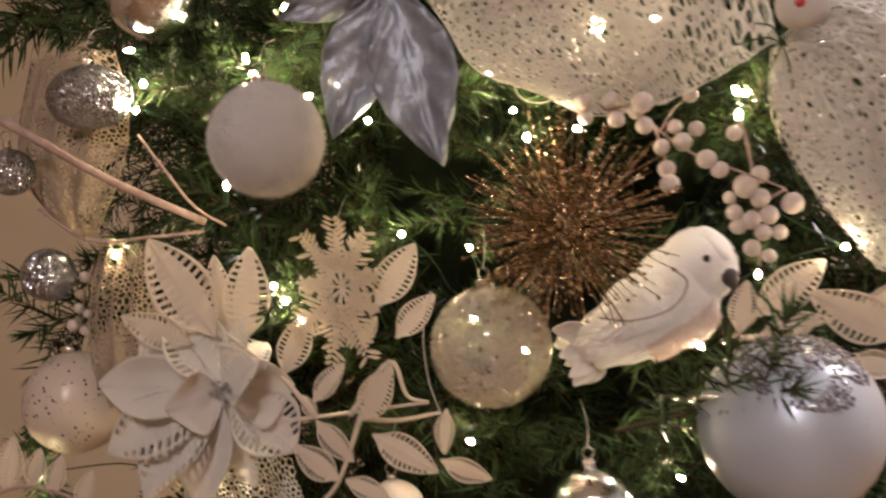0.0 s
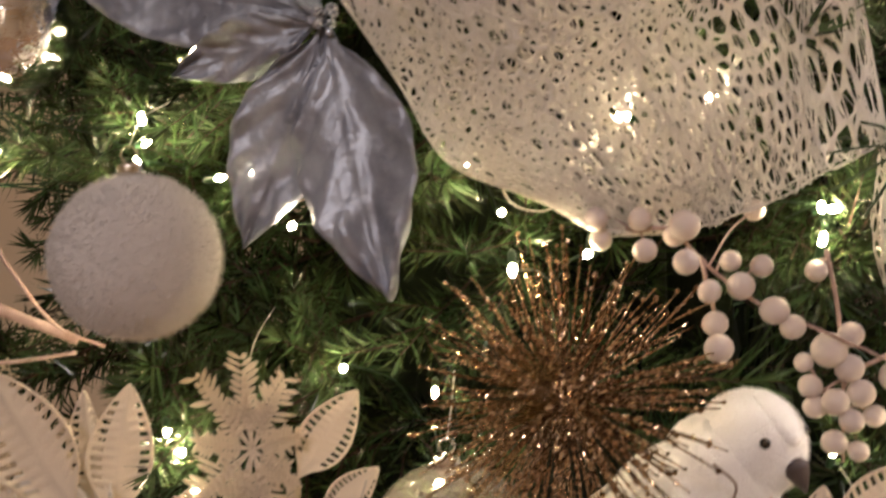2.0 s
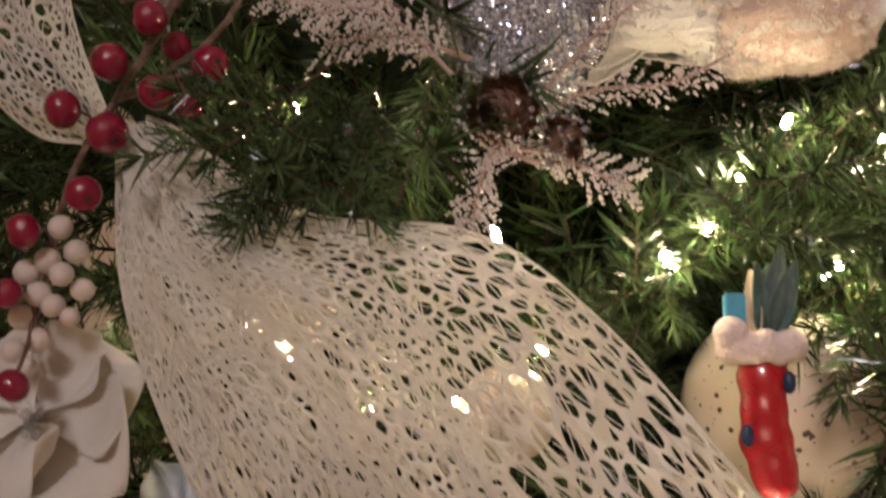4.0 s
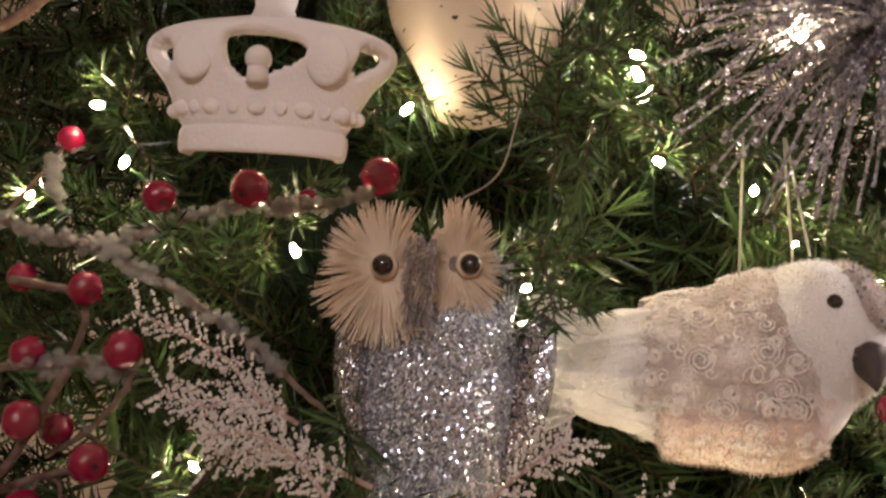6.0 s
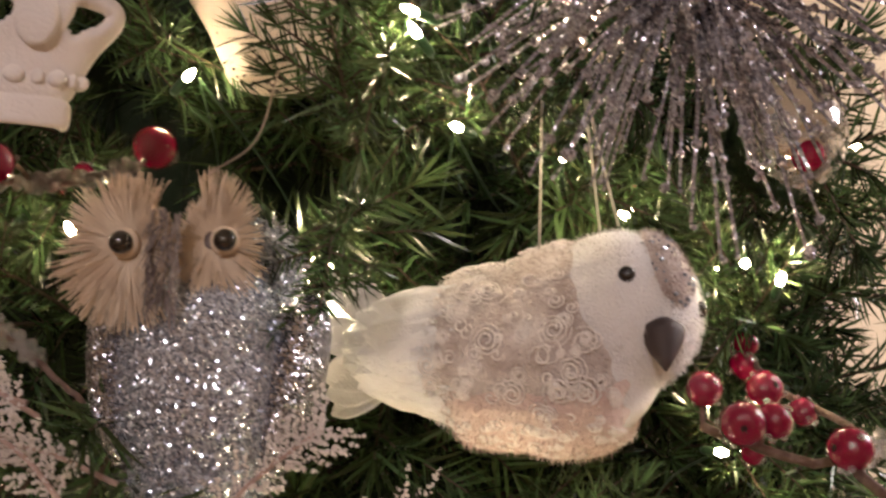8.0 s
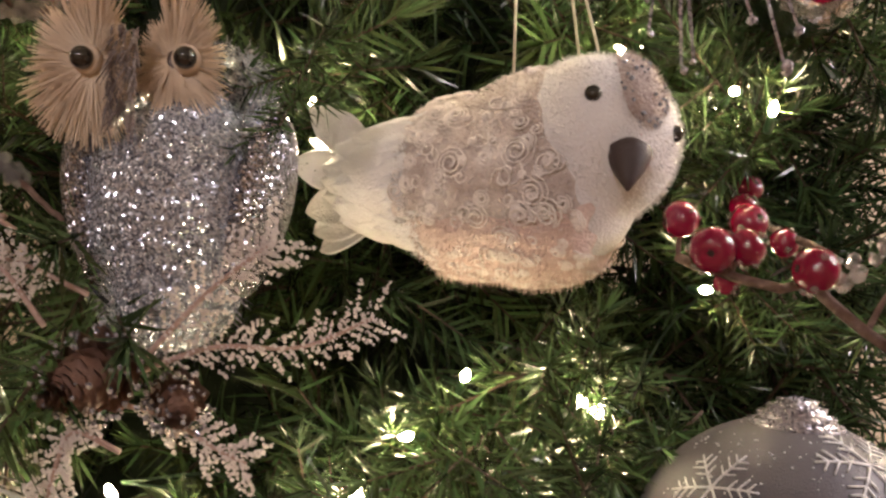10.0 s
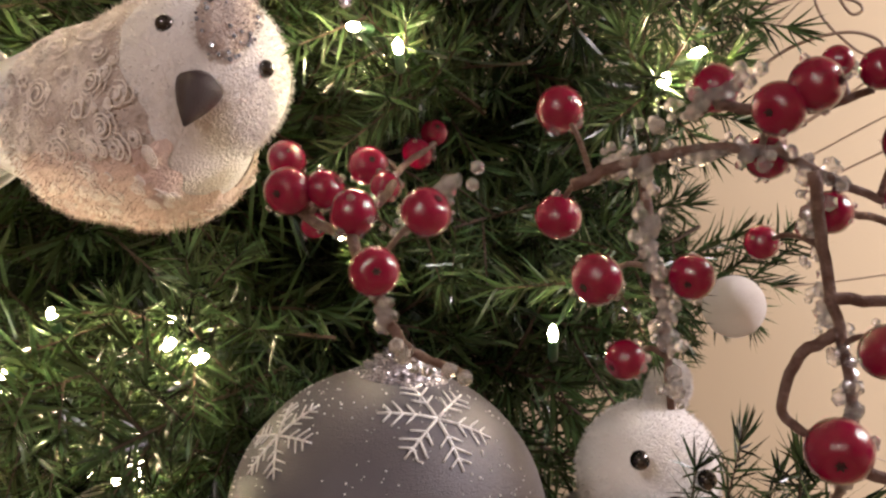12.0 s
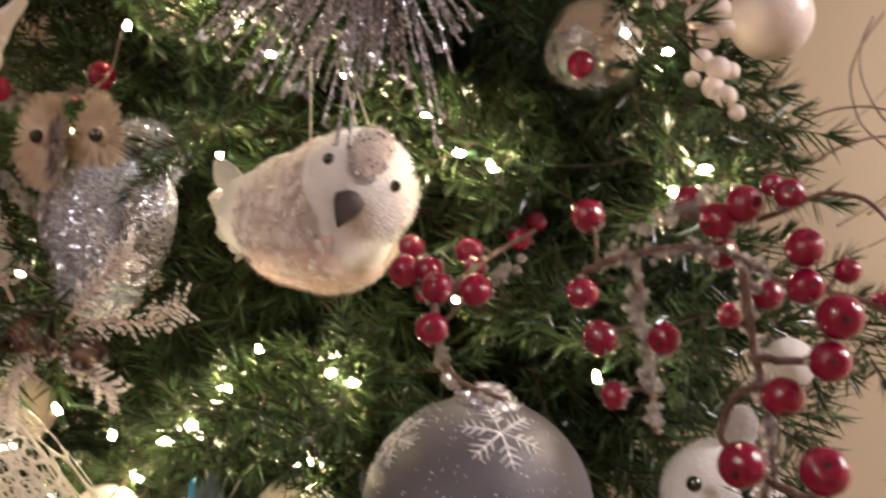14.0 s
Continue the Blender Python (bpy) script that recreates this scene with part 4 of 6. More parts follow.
    # smooth flight feathers laid back from the cape, and a spread tail
    for side in (-1, 1):
        for row, (x, tx, w) in enumerate(((-0.16, -0.4, 0.1), (-0.12, -0.33, 0.11), (-0.08, -0.27, 0.12))):
            for n in range(7):
                a = 30 + 17 * n + 7 * row + rng.uniform(-4, 4)
                p, d = on_skin(x + rng.uniform(-0.02, 0.02), side * a, 0.006 + 0.004 * row)
                q, _ = on_skin(max(tx + rng.uniform(-0.03, 0.03), -0.42), side * (a + rng.uniform(0, 10)), 0.012 + 0.004 * row)
                leaf_part(ob, p, q + (q - p) * 0.1 + d * k * 0.012, k * w, M_FUR, bend=-0.02, cup=-0.15, face=d, name="wing_feather", belly=0.6, thick=0.001, sharp=0.7, wave=0.03)
    for y, z in ((-0.07, 0.2), (-0.02, 0.15), (0.04, 0.11), (-0.05, 0.07), (0.0, 0.03), (0.03, -0.01), (-0.04, -0.05), (0.0, -0.1), (0.02, -0.14)):
        base_p, tip_p = B @ Vector((-k * 0.28, y * k * 0.6, z * k * 0.3)), B @ Vector((-k * rng.uniform(0.47, 0.57), y * 1.8 * k, (z * 1.1 - 0.01) * k))
        leaf_part(ob, base_p, tip_p, k * 0.1, M_FUR, bend=0.06, face=(0.2, -0.9, 0.3), name="tail_feather", belly=0.55, thick=0.001, roll=rng.uniform(-0.6, 0.6), sharp=0.8, wave=0.05)
    for s in (-1, 1):
        bm = bmesh.new()
        add_ball(bm, H @ Vector((k * 0.155, s * k * 0.113, k * 0.052)), k * 0.021, seg=14, ring=10)
        part("eye", bm, M_EYE, ob, "glossy black bead eye")
    bm = bmesh.new()
    add_lathe(bm, [(k * 0.03, -k * 0.03), (k * 0.051, -k * 0.008), (k * 0.047, k * 0.012), (k * 0.034, k * 0.042), (k * 0.018, k * 0.07), (k * 0.003, k * 0.095)], H @ Vector((k * 0.196, 0, -k * 0.052)), 16, (H @ pose(0, 0, 0, 0, 152, 0)).to_euler())
    part("beak", bm, M_BEAK, ob, "dark brown conical beak")
    KEEP.append((base, k * 0.3))
    KEEP.append((base + Vector((k * 0.2, 0, 0)), k * 0.25))
    return ob


B2 = bird((0.266, 0.117, 1.616), (0.3105, 0.103, 1.636), -60, 0.172, "white and taupe plush bird with a dark beak hanging on threads", -17)
bm = bmesh.new()
for a, b in (((0.274, 0.093, 1.726), (0.276, 0.100, 1.659)), ((0.292, 0.092, 1.726), (0.302, 0.108, 1.672)), ((0.293, 0.093, 1.726), (0.310, 0.108, 1.674))):
    add_tube(bm, [Vector(a), (Vector(a) + Vector(b)) / 2, Vector(b)], 0.0006, sides=5)
part("hanger", bm, M_THREAD, B2, "three pale hanging threads")
bird((0.187, 0.093, 1.052), (0.224, 0.093, 1.084), -50, 0.1369, "blush-white plush bird with a dark beak perched on needles", lace=False)

# ---- owl ----
OE1, OE2 = Vector((0.120, 0.036, 1.650)), Vector((0.154, 0.050, 1.654))
OC = Vector((0.145, 0.070, 1.599))
OK = 0.0386
owl = thing("owl_ornament", OC, "silver glitter owl with straw bristle face discs", "owl ornament")
body = [(OC + Vector((0, 0, 0)), OK, (1.0, 0.8, 1.25), E(0, 0, 0)), (OC + Vector((0, 0.026, OK * 1.15)), OK, (0.8, 0.55, 0.7), E(0, 0, 0)), (OC + Vector((0, 0.0, -OK * 0.9)), OK, (0.75, 0.65, 0.7), E(0, 0, 0))]
blob("body", owl, body, M_SILVER_GLIT, 0.002, 4)
for s in (-1, 1):
    blob("wing", owl, [(OC + Vector((s * OK * 0.92, 0.0, 0.0)), OK, (0.3, 0.55, 1.0), E(0, 10 * s, 0))], M_GREY_GLIT, 0.002, 3, "dark grey glitter wing")
for eye, tw in ((OE1, -0.25), (OE2, 0.35)):
    rng = random.Random(int(eye.x * 1000))
    d = Vector((math.sin(tw) * 0.6 + 0.1, -1, 0.0)).normalized()
    e = d.cross(Vector((0, 0, 1))).normalized()
    f = e.cross(d)
    bm = bmesh.new()
    R = OK * 0.72
    sq = 1.0 if tw < 0 else 0.72
    hub = eye if tw < 0 else eye + e * OK * 0.14
    for k in range(1500):
        a = rng.uniform(0, 6.2832)
        q = rng.uniform(0.12, 0.35) * R
        rad = e * math.cos(a) * sq + f * math.sin(a)
        p = hub + rad * q + d * -0.004
        inner = 0.66 if math.cos(a) * tw > 0.12 else 1.0
        tip = hub + rad * R * inner * rng.uniform(0.6, 1.15) * (1.08 if math.sin(a) < -0.3 else 0.9) - d * 0.004 + d * rng.uniform(-0.006, 0.005)
        s = rad.cross(d) * 0.00028
        v = [bm.verts.new(p - s), bm.verts.new(p + s), bm.verts.new(tip + s * 0.5), bm.verts.new(tip - s * 0.5)]
        bm.faces.new(v)
    thicken(part("face_disc", bm, M_BRISTLE, owl, "fan of straw-coloured bristles", smooth=False, kind="stuff"), 0.0003)
    bm = bmesh.new(); add_ball(bm, eye + d * 0.002, OK * 0.118, seg=18, ring=12)
    part("eye", bm, M_EYE, owl, "glossy black bead eye")
    bm = bmesh.new()
    add_lathe(bm, [(OK * 0.15, -0.002), (OK * 0.145, 0.001), (OK * 0.1, 0.002)], eye - d * 0.001, 20, d.to_track_quat("Z", "Y").to_euler())
    part("eye_rim", bm, M_BRISTLE, owl)
    bm = bmesh.new(); add_ball(bm, hub - d * 0.009, R * 0.62, (1.0 * sq, 0.25, 1.0), seg=20, ring=12)
    part("disc_base", bm, M_FUR_GREY, owl, "grey-brown felt behind the bristles")
bm = bmesh.new()
mid = (OE1 + OE2) / 2 + Vector((-0.002, -0.006, 0.0))
add_fuzz(bm, [(mid + Vector((RNG.uniform(-0.006, 0.006), 0, 0.012 - i * 0.00022)), Vector((0, -0.35, -1))) for i in range(160)], 0.012, 0.0007, 0.2)
part("beak_tuft", bm, M_FUR_GREY, owl, "grey-brown tuft between the eyes")
bm = bmesh.new()
add_fuzz(bm, [(m2 @ Vector(d3), Vector(d3)) for m2 in [Matrix.LocRotScale(c, rot, [r * k for k in s]) for c, r, s, rot in body] for d3 in [rand_dir() for _ in range(500)] if d3[1] < 0.3], 0.006, 0.0005, 0.6)
part("plumage", bm, M_SILVER_TINSEL, owl, "loose silver tinsel threads", smooth=False, kind="stuff")
KEEP.append((OC, OK * 1.0)); KEEP.append((OC + Vector((0, -0.02, OK * 1.2)), OK * 0.9)); KEEP.append(((OE1 + OE2) / 2, OK * 1.0))

# ---- crown ----
KC = Vector((0.0712, 0.015, 1.7158))
KW = 0.0517
crown = thing("crown_ornament", KC, "white resin crown ornament with open arches and a ball on top", "crown ornament")


def ring_point(a, r, z):
    return KC + Vector((math.sin(a) * r * KW, -math.cos(a) * r * KW * 0.35, z * KW))


PROF = [(0.63, -0.56), (0.655, -0.5), (0.655, -0.38), (0.63, -0.35), (0.66, -0.31), (0.72, -0.18), (0.78, -0.06), (0.84, 0.03), (0.92, 0.12), (0.98, 0.22), (0.97, 0.32), (0.88, 0.4), (0.7, 0.46), (0.45, 0.51), (0.2, 0.56)]
prof = curve([Vector((r, 0, z)) for r, z in PROF], 3)
COLS = 96
HOLES = ((0, 0.2, 19, 0.2), (-60, 0.2, 13, 0.13), (60, 0.2, 13, 0.13))
bm = bmesh.new()
rings = [[bm.verts.new(ring_point(math.radians(-112 + 224 * i / COLS), p.x, p.z)) for i in range(COLS + 1)] for p in prof]
for j in range(len(prof) - 1):
    for i in range(COLS):
        a, z = -112 + 224 * (i + 0.5) / COLS, (prof[j].z + prof[j + 1].z) / 2
        if any(((a - ha) / hw) ** 2 + ((z - hz) / hh) ** 2 < 1 + 0.25 * math.cos(3 * math.atan2(z - hz, (a - ha) * 0.01)) for ha, hz, hw, hh in HOLES):
            continue
        bm.faces.new((rings[j][i], rings[j][i + 1], rings[j + 1][i + 1], rings[j + 1][i]))
shell = part("shell", bm, M_CROWN, crown, "open domed shell of the crown")
thicken(shell, 0.006)
md = shell.modifiers.new("soften", "SMOOTH"); md.iterations, md.factor = 3, 0.5
for i in range(13):
    a = math.radians(-90 + 180 * i / 12)
    bm = bmesh.new()
    add_ball(bm, ring_point(a, 0.7, -0.22), KW * (0.05 if i % 2 else 0.075), (1, 0.5, 1.1 if i % 2 else 0.8), seg=14, ring=10)
    part("boss", bm, M_CROWN, crown)
for a0 in (-33, 33):
    bm = bmesh.new()
    a = math.radians(a0)
    add_ball(bm, ring_point(a, 0.93, 0.16), KW * 0.2, (0.8, 0.25, 1.0), seg=18, ring=12)
    part("lobe", bm, M_CROWN, crown)
bm = bmesh.new()
add_tube(bm, [ring_point(0, 0.8, -0.05), ring_point(0, 0.86, 0.08)], KW * 0.085, KW * 0.075, 14)
add_ball(bm, ring_point(0, 0.87, 0.13), KW * 0.1, seg=16, ring=10)
part("knob", bm, M_CROWN, crown)
bm = bmesh.new()
add_lathe(bm, [(KW * 0.2, -0.004), (KW * 0.15, KW * 0.07), (KW * 0.17, KW * 0.16), (KW * 0.185, KW * 0.26), (KW * 0.14, KW * 0.38), (KW * 0.12, KW * 0.44), (KW * 0.14, KW * 0.52), (KW * 0.04, KW * 0.62)], KC + Vector((0, 0, KW * 0.56)), 24)
part("finial", bm, M_CROWN, crown)
hang(crown, KC + Vector((0, 0, KW * 1.17)), 0.03)
KEEP.append((KC, KW * 0.9)); KEEP.append((KC + Vector((0, 0, KW)), KW * 0.4))

# ---- stocking ----
SC = Vector((0.249, 0.070, 1.425))
SK = 0.0259
stock = thing("stocking_ornament", SC, "glossy red stocking ornament with a white cuff and leaves", "stocking ornament")
sock = [(SC + Vector((x * SK, 0, z * SK)), SK, (w, 0.36, h), E(0, tl, 0)) for x, z, w, h, tl in ((0, -0.25, 0.46, 0.5, 0), (0.0, -0.8, 0.42, 0.5, 0), (0.02, -1.3, 0.48, 0.45, 0), (0.12, -1.75, 0.42, 0.5, 0), (0.16, -1.98, 0.38, 0.32, 0))]
blob("sock", stock, sock, M_RED, SK * 0.05, 30)
bm = bmesh.new()
for i in range(16):
    a = i * 0.3927
    add_ball(bm, SC + Vector((math.cos(a) * SK * 0.52, math.sin(a) * SK * 0.34, SK * (0.28 + RNG.uniform(-0.05, 0.05)))), SK * 0.27, (1, 1, 1.05), seg=12, ring=8)
cuff = part("cuff", bm, M_CUFF, stock, "fluffy pinkish white cuff")
md = cuff.modifiers.new("melt", "REMESH"); md.mode, md.voxel_size, md.use_smooth_shade = "VOXEL", SK * 0.05, True
bm = bmesh.new(); add_ball(bm, SC + Vector((-SK * 0.55, -SK * 0.2, SK * 0.5)), SK * 0.3, seg=14, ring=10)
part("pompom", bm, M_CUFF, stock)
bm = bmesh.new(); add_box(bm, SC + Vector((-SK * 0.6, -SK * 0.1, SK * 0.5)), SC + Vector((-SK * 0.25, SK * 0.15, SK * 1.2)))
bmesh.ops.bevel(bm, geom=bm.edges[:], offset=SK * 0.03, segments=2, affect="EDGES")
part("gift", bm, M_BLUE, stock, "small sky-blue gift box", smooth=False)
for tipx, tipz, w, mm in ((-0.05, 1.7, 0.3, M_SAGE), (0.3, 2.0, 0.34, M_SAGE), (0.55, 1.75, 0.3, M_SAGE), (0.15, 1.7, 0.4, M_SAGE), (-0.2, 1.6, 0.25, M_BRISTLE), (0.42, 1.5, 0.5, M_SAGE)):
    leaf_part(stock, SC + Vector((SK * tipx * 0.4, -SK * 0.1, SK * 0.35)), SC + Vector((SK * tipx, -SK * RNG.uniform(0.1, 0.4), SK * tipz)), SK * w, mm, bend=0.08, roll=RNG.uniform(-0.6, 0.6), thick=0.0008, label="grey-green pointed leaf")
for x, z in ((0.36, -0.32), (-0.36, -1.2)):
    bm = bmesh.new(); add_ball(bm, SC + Vector((x * SK, -SK * 0.3, z * SK)), SK * 0.16, (0.7, 0.5, 1.2), seg=12, ring=8)
    part("painted_spot", bm, M_NAVY, stock, "navy painted spot")
bm = bmesh.new()
p = SC + Vector((SK * 0.3, 0, SK * 0.4))
add_tube(bm, curve([p, p + Vector((0, 0.02, 0.025)), p + Vector((0.0, 0.06, 0.04))], 4), 0.0003, sides=5)
part("hanger", bm, M_THREAD, stock)
KEEP.append((SC + Vector((0, 0, -SK * 0.8)), SK)); KEEP.append((SC + Vector((0, -0.01, SK * 0.9)), SK))

# ---- white plush bear ----
WC = Vector((0.503, 0.261, 1.463))
WK = 0.0375
bear = thing("plush_bear", WC, "small white plush bear with black bead eyes among red berries", "plush toy")
balls = [(WC, WK, (1, 0.9, 1.0), E(0, 0, 0)), (WC + Vector((-WK * 0.35, 0, -WK * 1.5)), WK, (1.2, 1, 1.2), E(0, 0, 0)), (WC + Vector((-WK * 0.1, -WK * 0.7, -WK * 0.35)), WK, (0.42, 0.4, 0.36), E(0, 0, 0)),
         (WC + Vector((WK * 0.15, 0, WK * 1.2)), WK, (0.28, 0.22, 0.4), E(0, 12, 0))]
blob("body", bear, balls, M_FUR, 0.0022, 4)
fuzz_part(bear, balls, 6000, 0.0026, M_FUR, 0.0003)
for p in ((0.497, 0.203, 1.483), (0.528, 0.205, 1.478)):
    bm = bmesh.new(); add_ball(bm, p, WK * 0.13, seg=14, ring=10); part("eye", bm, M_EYE, bear, "black bead eye")
bm = bmesh.new(); add_ball(bm, (0.515, 0.183, 1.470), WK * 0.15, (1.1, 0.8, 0.8), seg=14, ring=10); part("nose", bm, M_EYE, bear, "black bead nose")
KEEP.append((WC, WK * 1.1)); KEEP.append((WC + Vector((0, 0, -WK * 1.4)), WK * 1.2))

# ---- berries ----
bm = bmesh.new(); bmesh.ops.create_uvsphere(bm, u_segments=24, v_segments=16, radius=1)
for v in bm.verts:
    if v.co.z > 0.9:
        v.co.z -= (v.co.z - 0.9) * 1.4
BERRY = mesh_of("berry", bm, M_BERRY)
bm = bmesh.new()
for k in range(6):
    a = k * 1.047
    bmesh.ops.create_cone(bm, cap_ends=True, segments=4, radius1=0.09, radius2=0.01, depth=0.22, matrix=Matrix.Translation((math.cos(a) * 0.1, math.sin(a) * 0.1, 0.88)) @ Matrix.Rotation(0.9, 4, Vector((-math.sin(a), math.cos(a), 0))))
CALYX = mesh_of("calyx", bm, M_BERRY_END)
bm = bmesh.new(); bmesh.ops.create_uvsphere(bm, u_segments=18, v_segments=12, radius=1)
WBERRY = mesh_of("white_berry", bm, M_WBERRY)


def nearest(lines, p):
    return min((q for ln in lines for q in ln), key=lambda q: (q - p).length)


def beads_on(parent, lines, per_m, spread, r0, r1, seed, material=M_ICE):
    rng = random.Random(seed)
    bm = bmesh.new()
    for line in lines:
        ln = sum((b - a).length for a, b in zip(line, line[1:]))
        for _ in range(int(ln * per_m)):
            i = rng.randrange(len(line) - 1)
            p = line[i].lerp(line[i + 1], rng.random()) + rand_dir(rng) * spread * rng.random()
            bmesh.ops.create_icosphere(bm, subdivisions=1, radius=rng.uniform(r0, r1), matrix=Matrix.Translation(p) @ Matrix.Rotation(rng.random() * 3, 4, "X"))
    return part("ice_crust", bm, material, parent, "clusters of clear ice beads", smooth=False, kind="stuff")


def berry_branch(stems, berries, label, seed, beads=(), material=M_TWIG, white=False, per_m=420, thick=0.0021, frost=True, name="berry_branch"):
    """stems: lines of points; berries: place and radius."""
    rng = random.Random(seed)
    ob = thing(name, stems[0][0], label, "berry branch")
    lines = [curve(s, 6) for s in stems]
    for ln in lines:
        bm = bmesh.new()
        add_tube(bm, [p + rand_dir(rng) * thick * 0.25 for p in ln], thick, thick * 0.6, 7)
        part("stem", bm, material, ob)
    frosting = bmesh.new()
    for c, r in berries:
        c = Vector(c)
        q = nearest(lines, c)
        d = (c - q).normalized() if (c - q).length > 1e-4 else Vector((0, -1, 0))
        look_at = (d * 0.7 + Vector((rng.uniform(-1, 1), rng.uniform(-1.0, 0.3), rng.uniform(-1.0, 0.3)))).normalized()
        m = Matrix.Translation(c) @ look_at.to_track_quat("Z", "Y").to_matrix().to_4x4() @ Matrix.Diagonal((r, r, r * rng.uniform(0.9, 1.0), 1))
        b = shared("white_berry" if white else "berry", WBERRY if white else BERRY, ob, m)
        if not white:
            cx = new("calyx", CALYX)
            cx.parent = b
        bm = bmesh.new()
        add_tube(bm, curve([q, q.lerp(c, 0.5) + Vector((0, 0.004, 0.003)), c], 4), thick * 0.55, thick * 0.4, 5)
        part("stalk", bm, material, ob)
        if frost and not white:
            for _ in range(rng.randrange(9, 20)):
                e = (rand_dir(rng) - look_at * 0.3 + Vector((0, 0.5, -0.2))).normalized()
                bmesh.ops.create_icosphere(frosting, subdivisions=1, radius=rng.uniform(0.0006, 0.0018), matrix=Matrix.Translation(c + e * r * 1.02))
    if frost and not white:
        part("frosting", frosting, M_ICE, ob, "clear beads stuck to the berries", smooth=False, kind="stuff")
    else:
        frosting.free()
    if beads:
        beads_on(ob, [curve(s, 8) for s in beads], per_m, 0.006, 0.0012, 0.0032, seed)
    return ob


RIGHT = [((0.454, 0.093, 1.632),0.0087),((0.458, 0.085, 1.594),0.0083),((0.474, 0.070, 1.575),0.0090),((0.504, 0.070, 1.579),0.0077),((0.486, 0.062, 1.551),0.0067),((0.506, 0.085, 1.642),0.0084),((0.524, 0.062, 1.634),0.0086),((0.534, 0.062, 1.642),0.0086),((0.552, 0.062, 1.648),0.0066),((0.542, 0.078, 1.652),0.0054),((0.561, 0.055, 1.626),0.0082),((0.524, 0.078, 1.620),0.0075),((0.545, 0.078, 1.604),0.0073),((0.527, 0.093, 1.592),0.0062),((0.563, 0.055, 1.610),0.0078),((0.578, 0.047, 1.600),0.0093),((0.576, 0.047, 1.582),0.0084),((0.560, 0.047, 1.565),0.0090),((0.577, 0.070, 1.618),0.0056),((0.548, 0.040, 1.536),0.0097),((0.579, 0.040, 1.540),0.0099),((0.535, 0.032, 1.508),0.0099),((0.579, 0.040, 1.518),0.0092)]
berry_branch([[(0.536, 0.062, 1.616), (0.542, 0.062, 1.589), (0.550, 0.062, 1.564), (0.557, 0.062, 1.536), (0.555, 0.062, 1.521), (0.545, 0.062, 1.489)], [(0.463, 0.070, 1.605), (0.483, 0.070, 1.615), (0.521, 0.070, 1.622), (0.546, 0.070, 1.613), (0.568, 0.070, 1.606)], [(0.485, 0.078, 1.615), (0.489, 0.078, 1.592), (0.496, 0.078, 1.567), (0.503, 0.078, 1.534)], [(0.543, 0.062, 1.578), (0.564, 0.062, 1.579), (0.573, 0.062, 1.588)], [(0.558, 0.055, 1.528), (0.570, 0.055, 1.525), (0.577, 0.055, 1.527)],
              [(0.506, 0.078, 1.636), (0.531, 0.078, 1.635), (0.554, 0.078, 1.644)], [(0.548, 0.062, 1.567), (0.538, 0.062, 1.558), (0.535, 0.062, 1.542), (0.543, 0.062, 1.535), (0.557, 0.062, 1.536)]], RIGHT,
             "frosted branch of dark red berries arching over the wall side", 41, [[(0.468, 0.078, 1.608), (0.486, 0.078, 1.625), (0.505, 0.078, 1.639), (0.517, 0.078, 1.647)], [(0.486, 0.074, 1.612), (0.490, 0.074, 1.589), (0.497, 0.074, 1.567), (0.504, 0.074, 1.537)], [(0.537, 0.070, 1.611), (0.543, 0.070, 1.582), (0.549, 0.070, 1.563)], [(0.473, 0.070, 1.610), (0.499, 0.070, 1.618), (0.524, 0.070, 1.621), (0.546, 0.070, 1.614)], [(0.550, 0.062, 1.564), (0.556, 0.062, 1.541), (0.555, 0.062, 1.522)]], per_m=950)
FAR = [((0.594, 0.145, 1.606),0.0071),((0.604, 0.145, 1.618),0.0060),((0.615, 0.145, 1.627),0.0081),((0.618, 0.137, 1.618),0.0069),((0.611, 0.145, 1.606),0.0065),((0.612, 0.145, 1.593),0.0065),((0.633, 0.153, 1.588),0.0060),((0.647, 0.153, 1.579),0.0054),((0.587, 0.153, 1.604),0.0045)]
berry_branch([[(0.562, 0.145, 1.606), (0.578, 0.145, 1.604), (0.595, 0.145, 1.597), (0.605, 0.145, 1.599), (0.612, 0.145, 1.610), (0.625, 0.145, 1.628)], [(0.612, 0.153, 1.589), (0.630, 0.153, 1.578), (0.650, 0.153, 1.575)]], FAR, "frosted twig tip of small red berries before the wall", 42, thick=0.0017)
CLUS = [((0.348, 0.105, 1.606), 0.0078), ((0.359, 0.082, 1.594), 0.0092), ((0.392, 0.058, 1.589), 0.0085), ((0.377, 0.120, 1.607), 0.0082), ((0.421, 0.041, 1.592), 0.0082), ((0.413, 0.017, 1.574), 0.0076), ((0.389, 0.105, 1.599), 0.0062), ((0.382, 0.179, 1.616), 0.0078), ((0.386, 0.192, 1.627), 0.0068), ((0.372, 0.085, 1.596), 0.0077), ((0.366, 0.093, 1.582), 0.0052)]
berry_branch([[(0.348, 0.105, 1.590), (0.383, 0.070, 1.582), (0.398, 0.070, 1.594), (0.386, 0.140, 1.608), (0.388, 0.195, 1.624)], [(0.393, 0.055, 1.581), (0.415, 0.025, 1.561), (0.423, 0.032, 1.550), (0.435, 0.055, 1.541)]], CLUS, "frosted cluster of red berries beside the hanging bird", 43, [[(0.413, 0.025, 1.566), (0.419, 0.025, 1.555), (0.429, 0.025, 1.549), (0.444, 0.025, 1.545)], [(0.401, 0.070, 1.584), (0.415, 0.070, 1.596), (0.429, 0.070, 1.608)]], per_m=700)
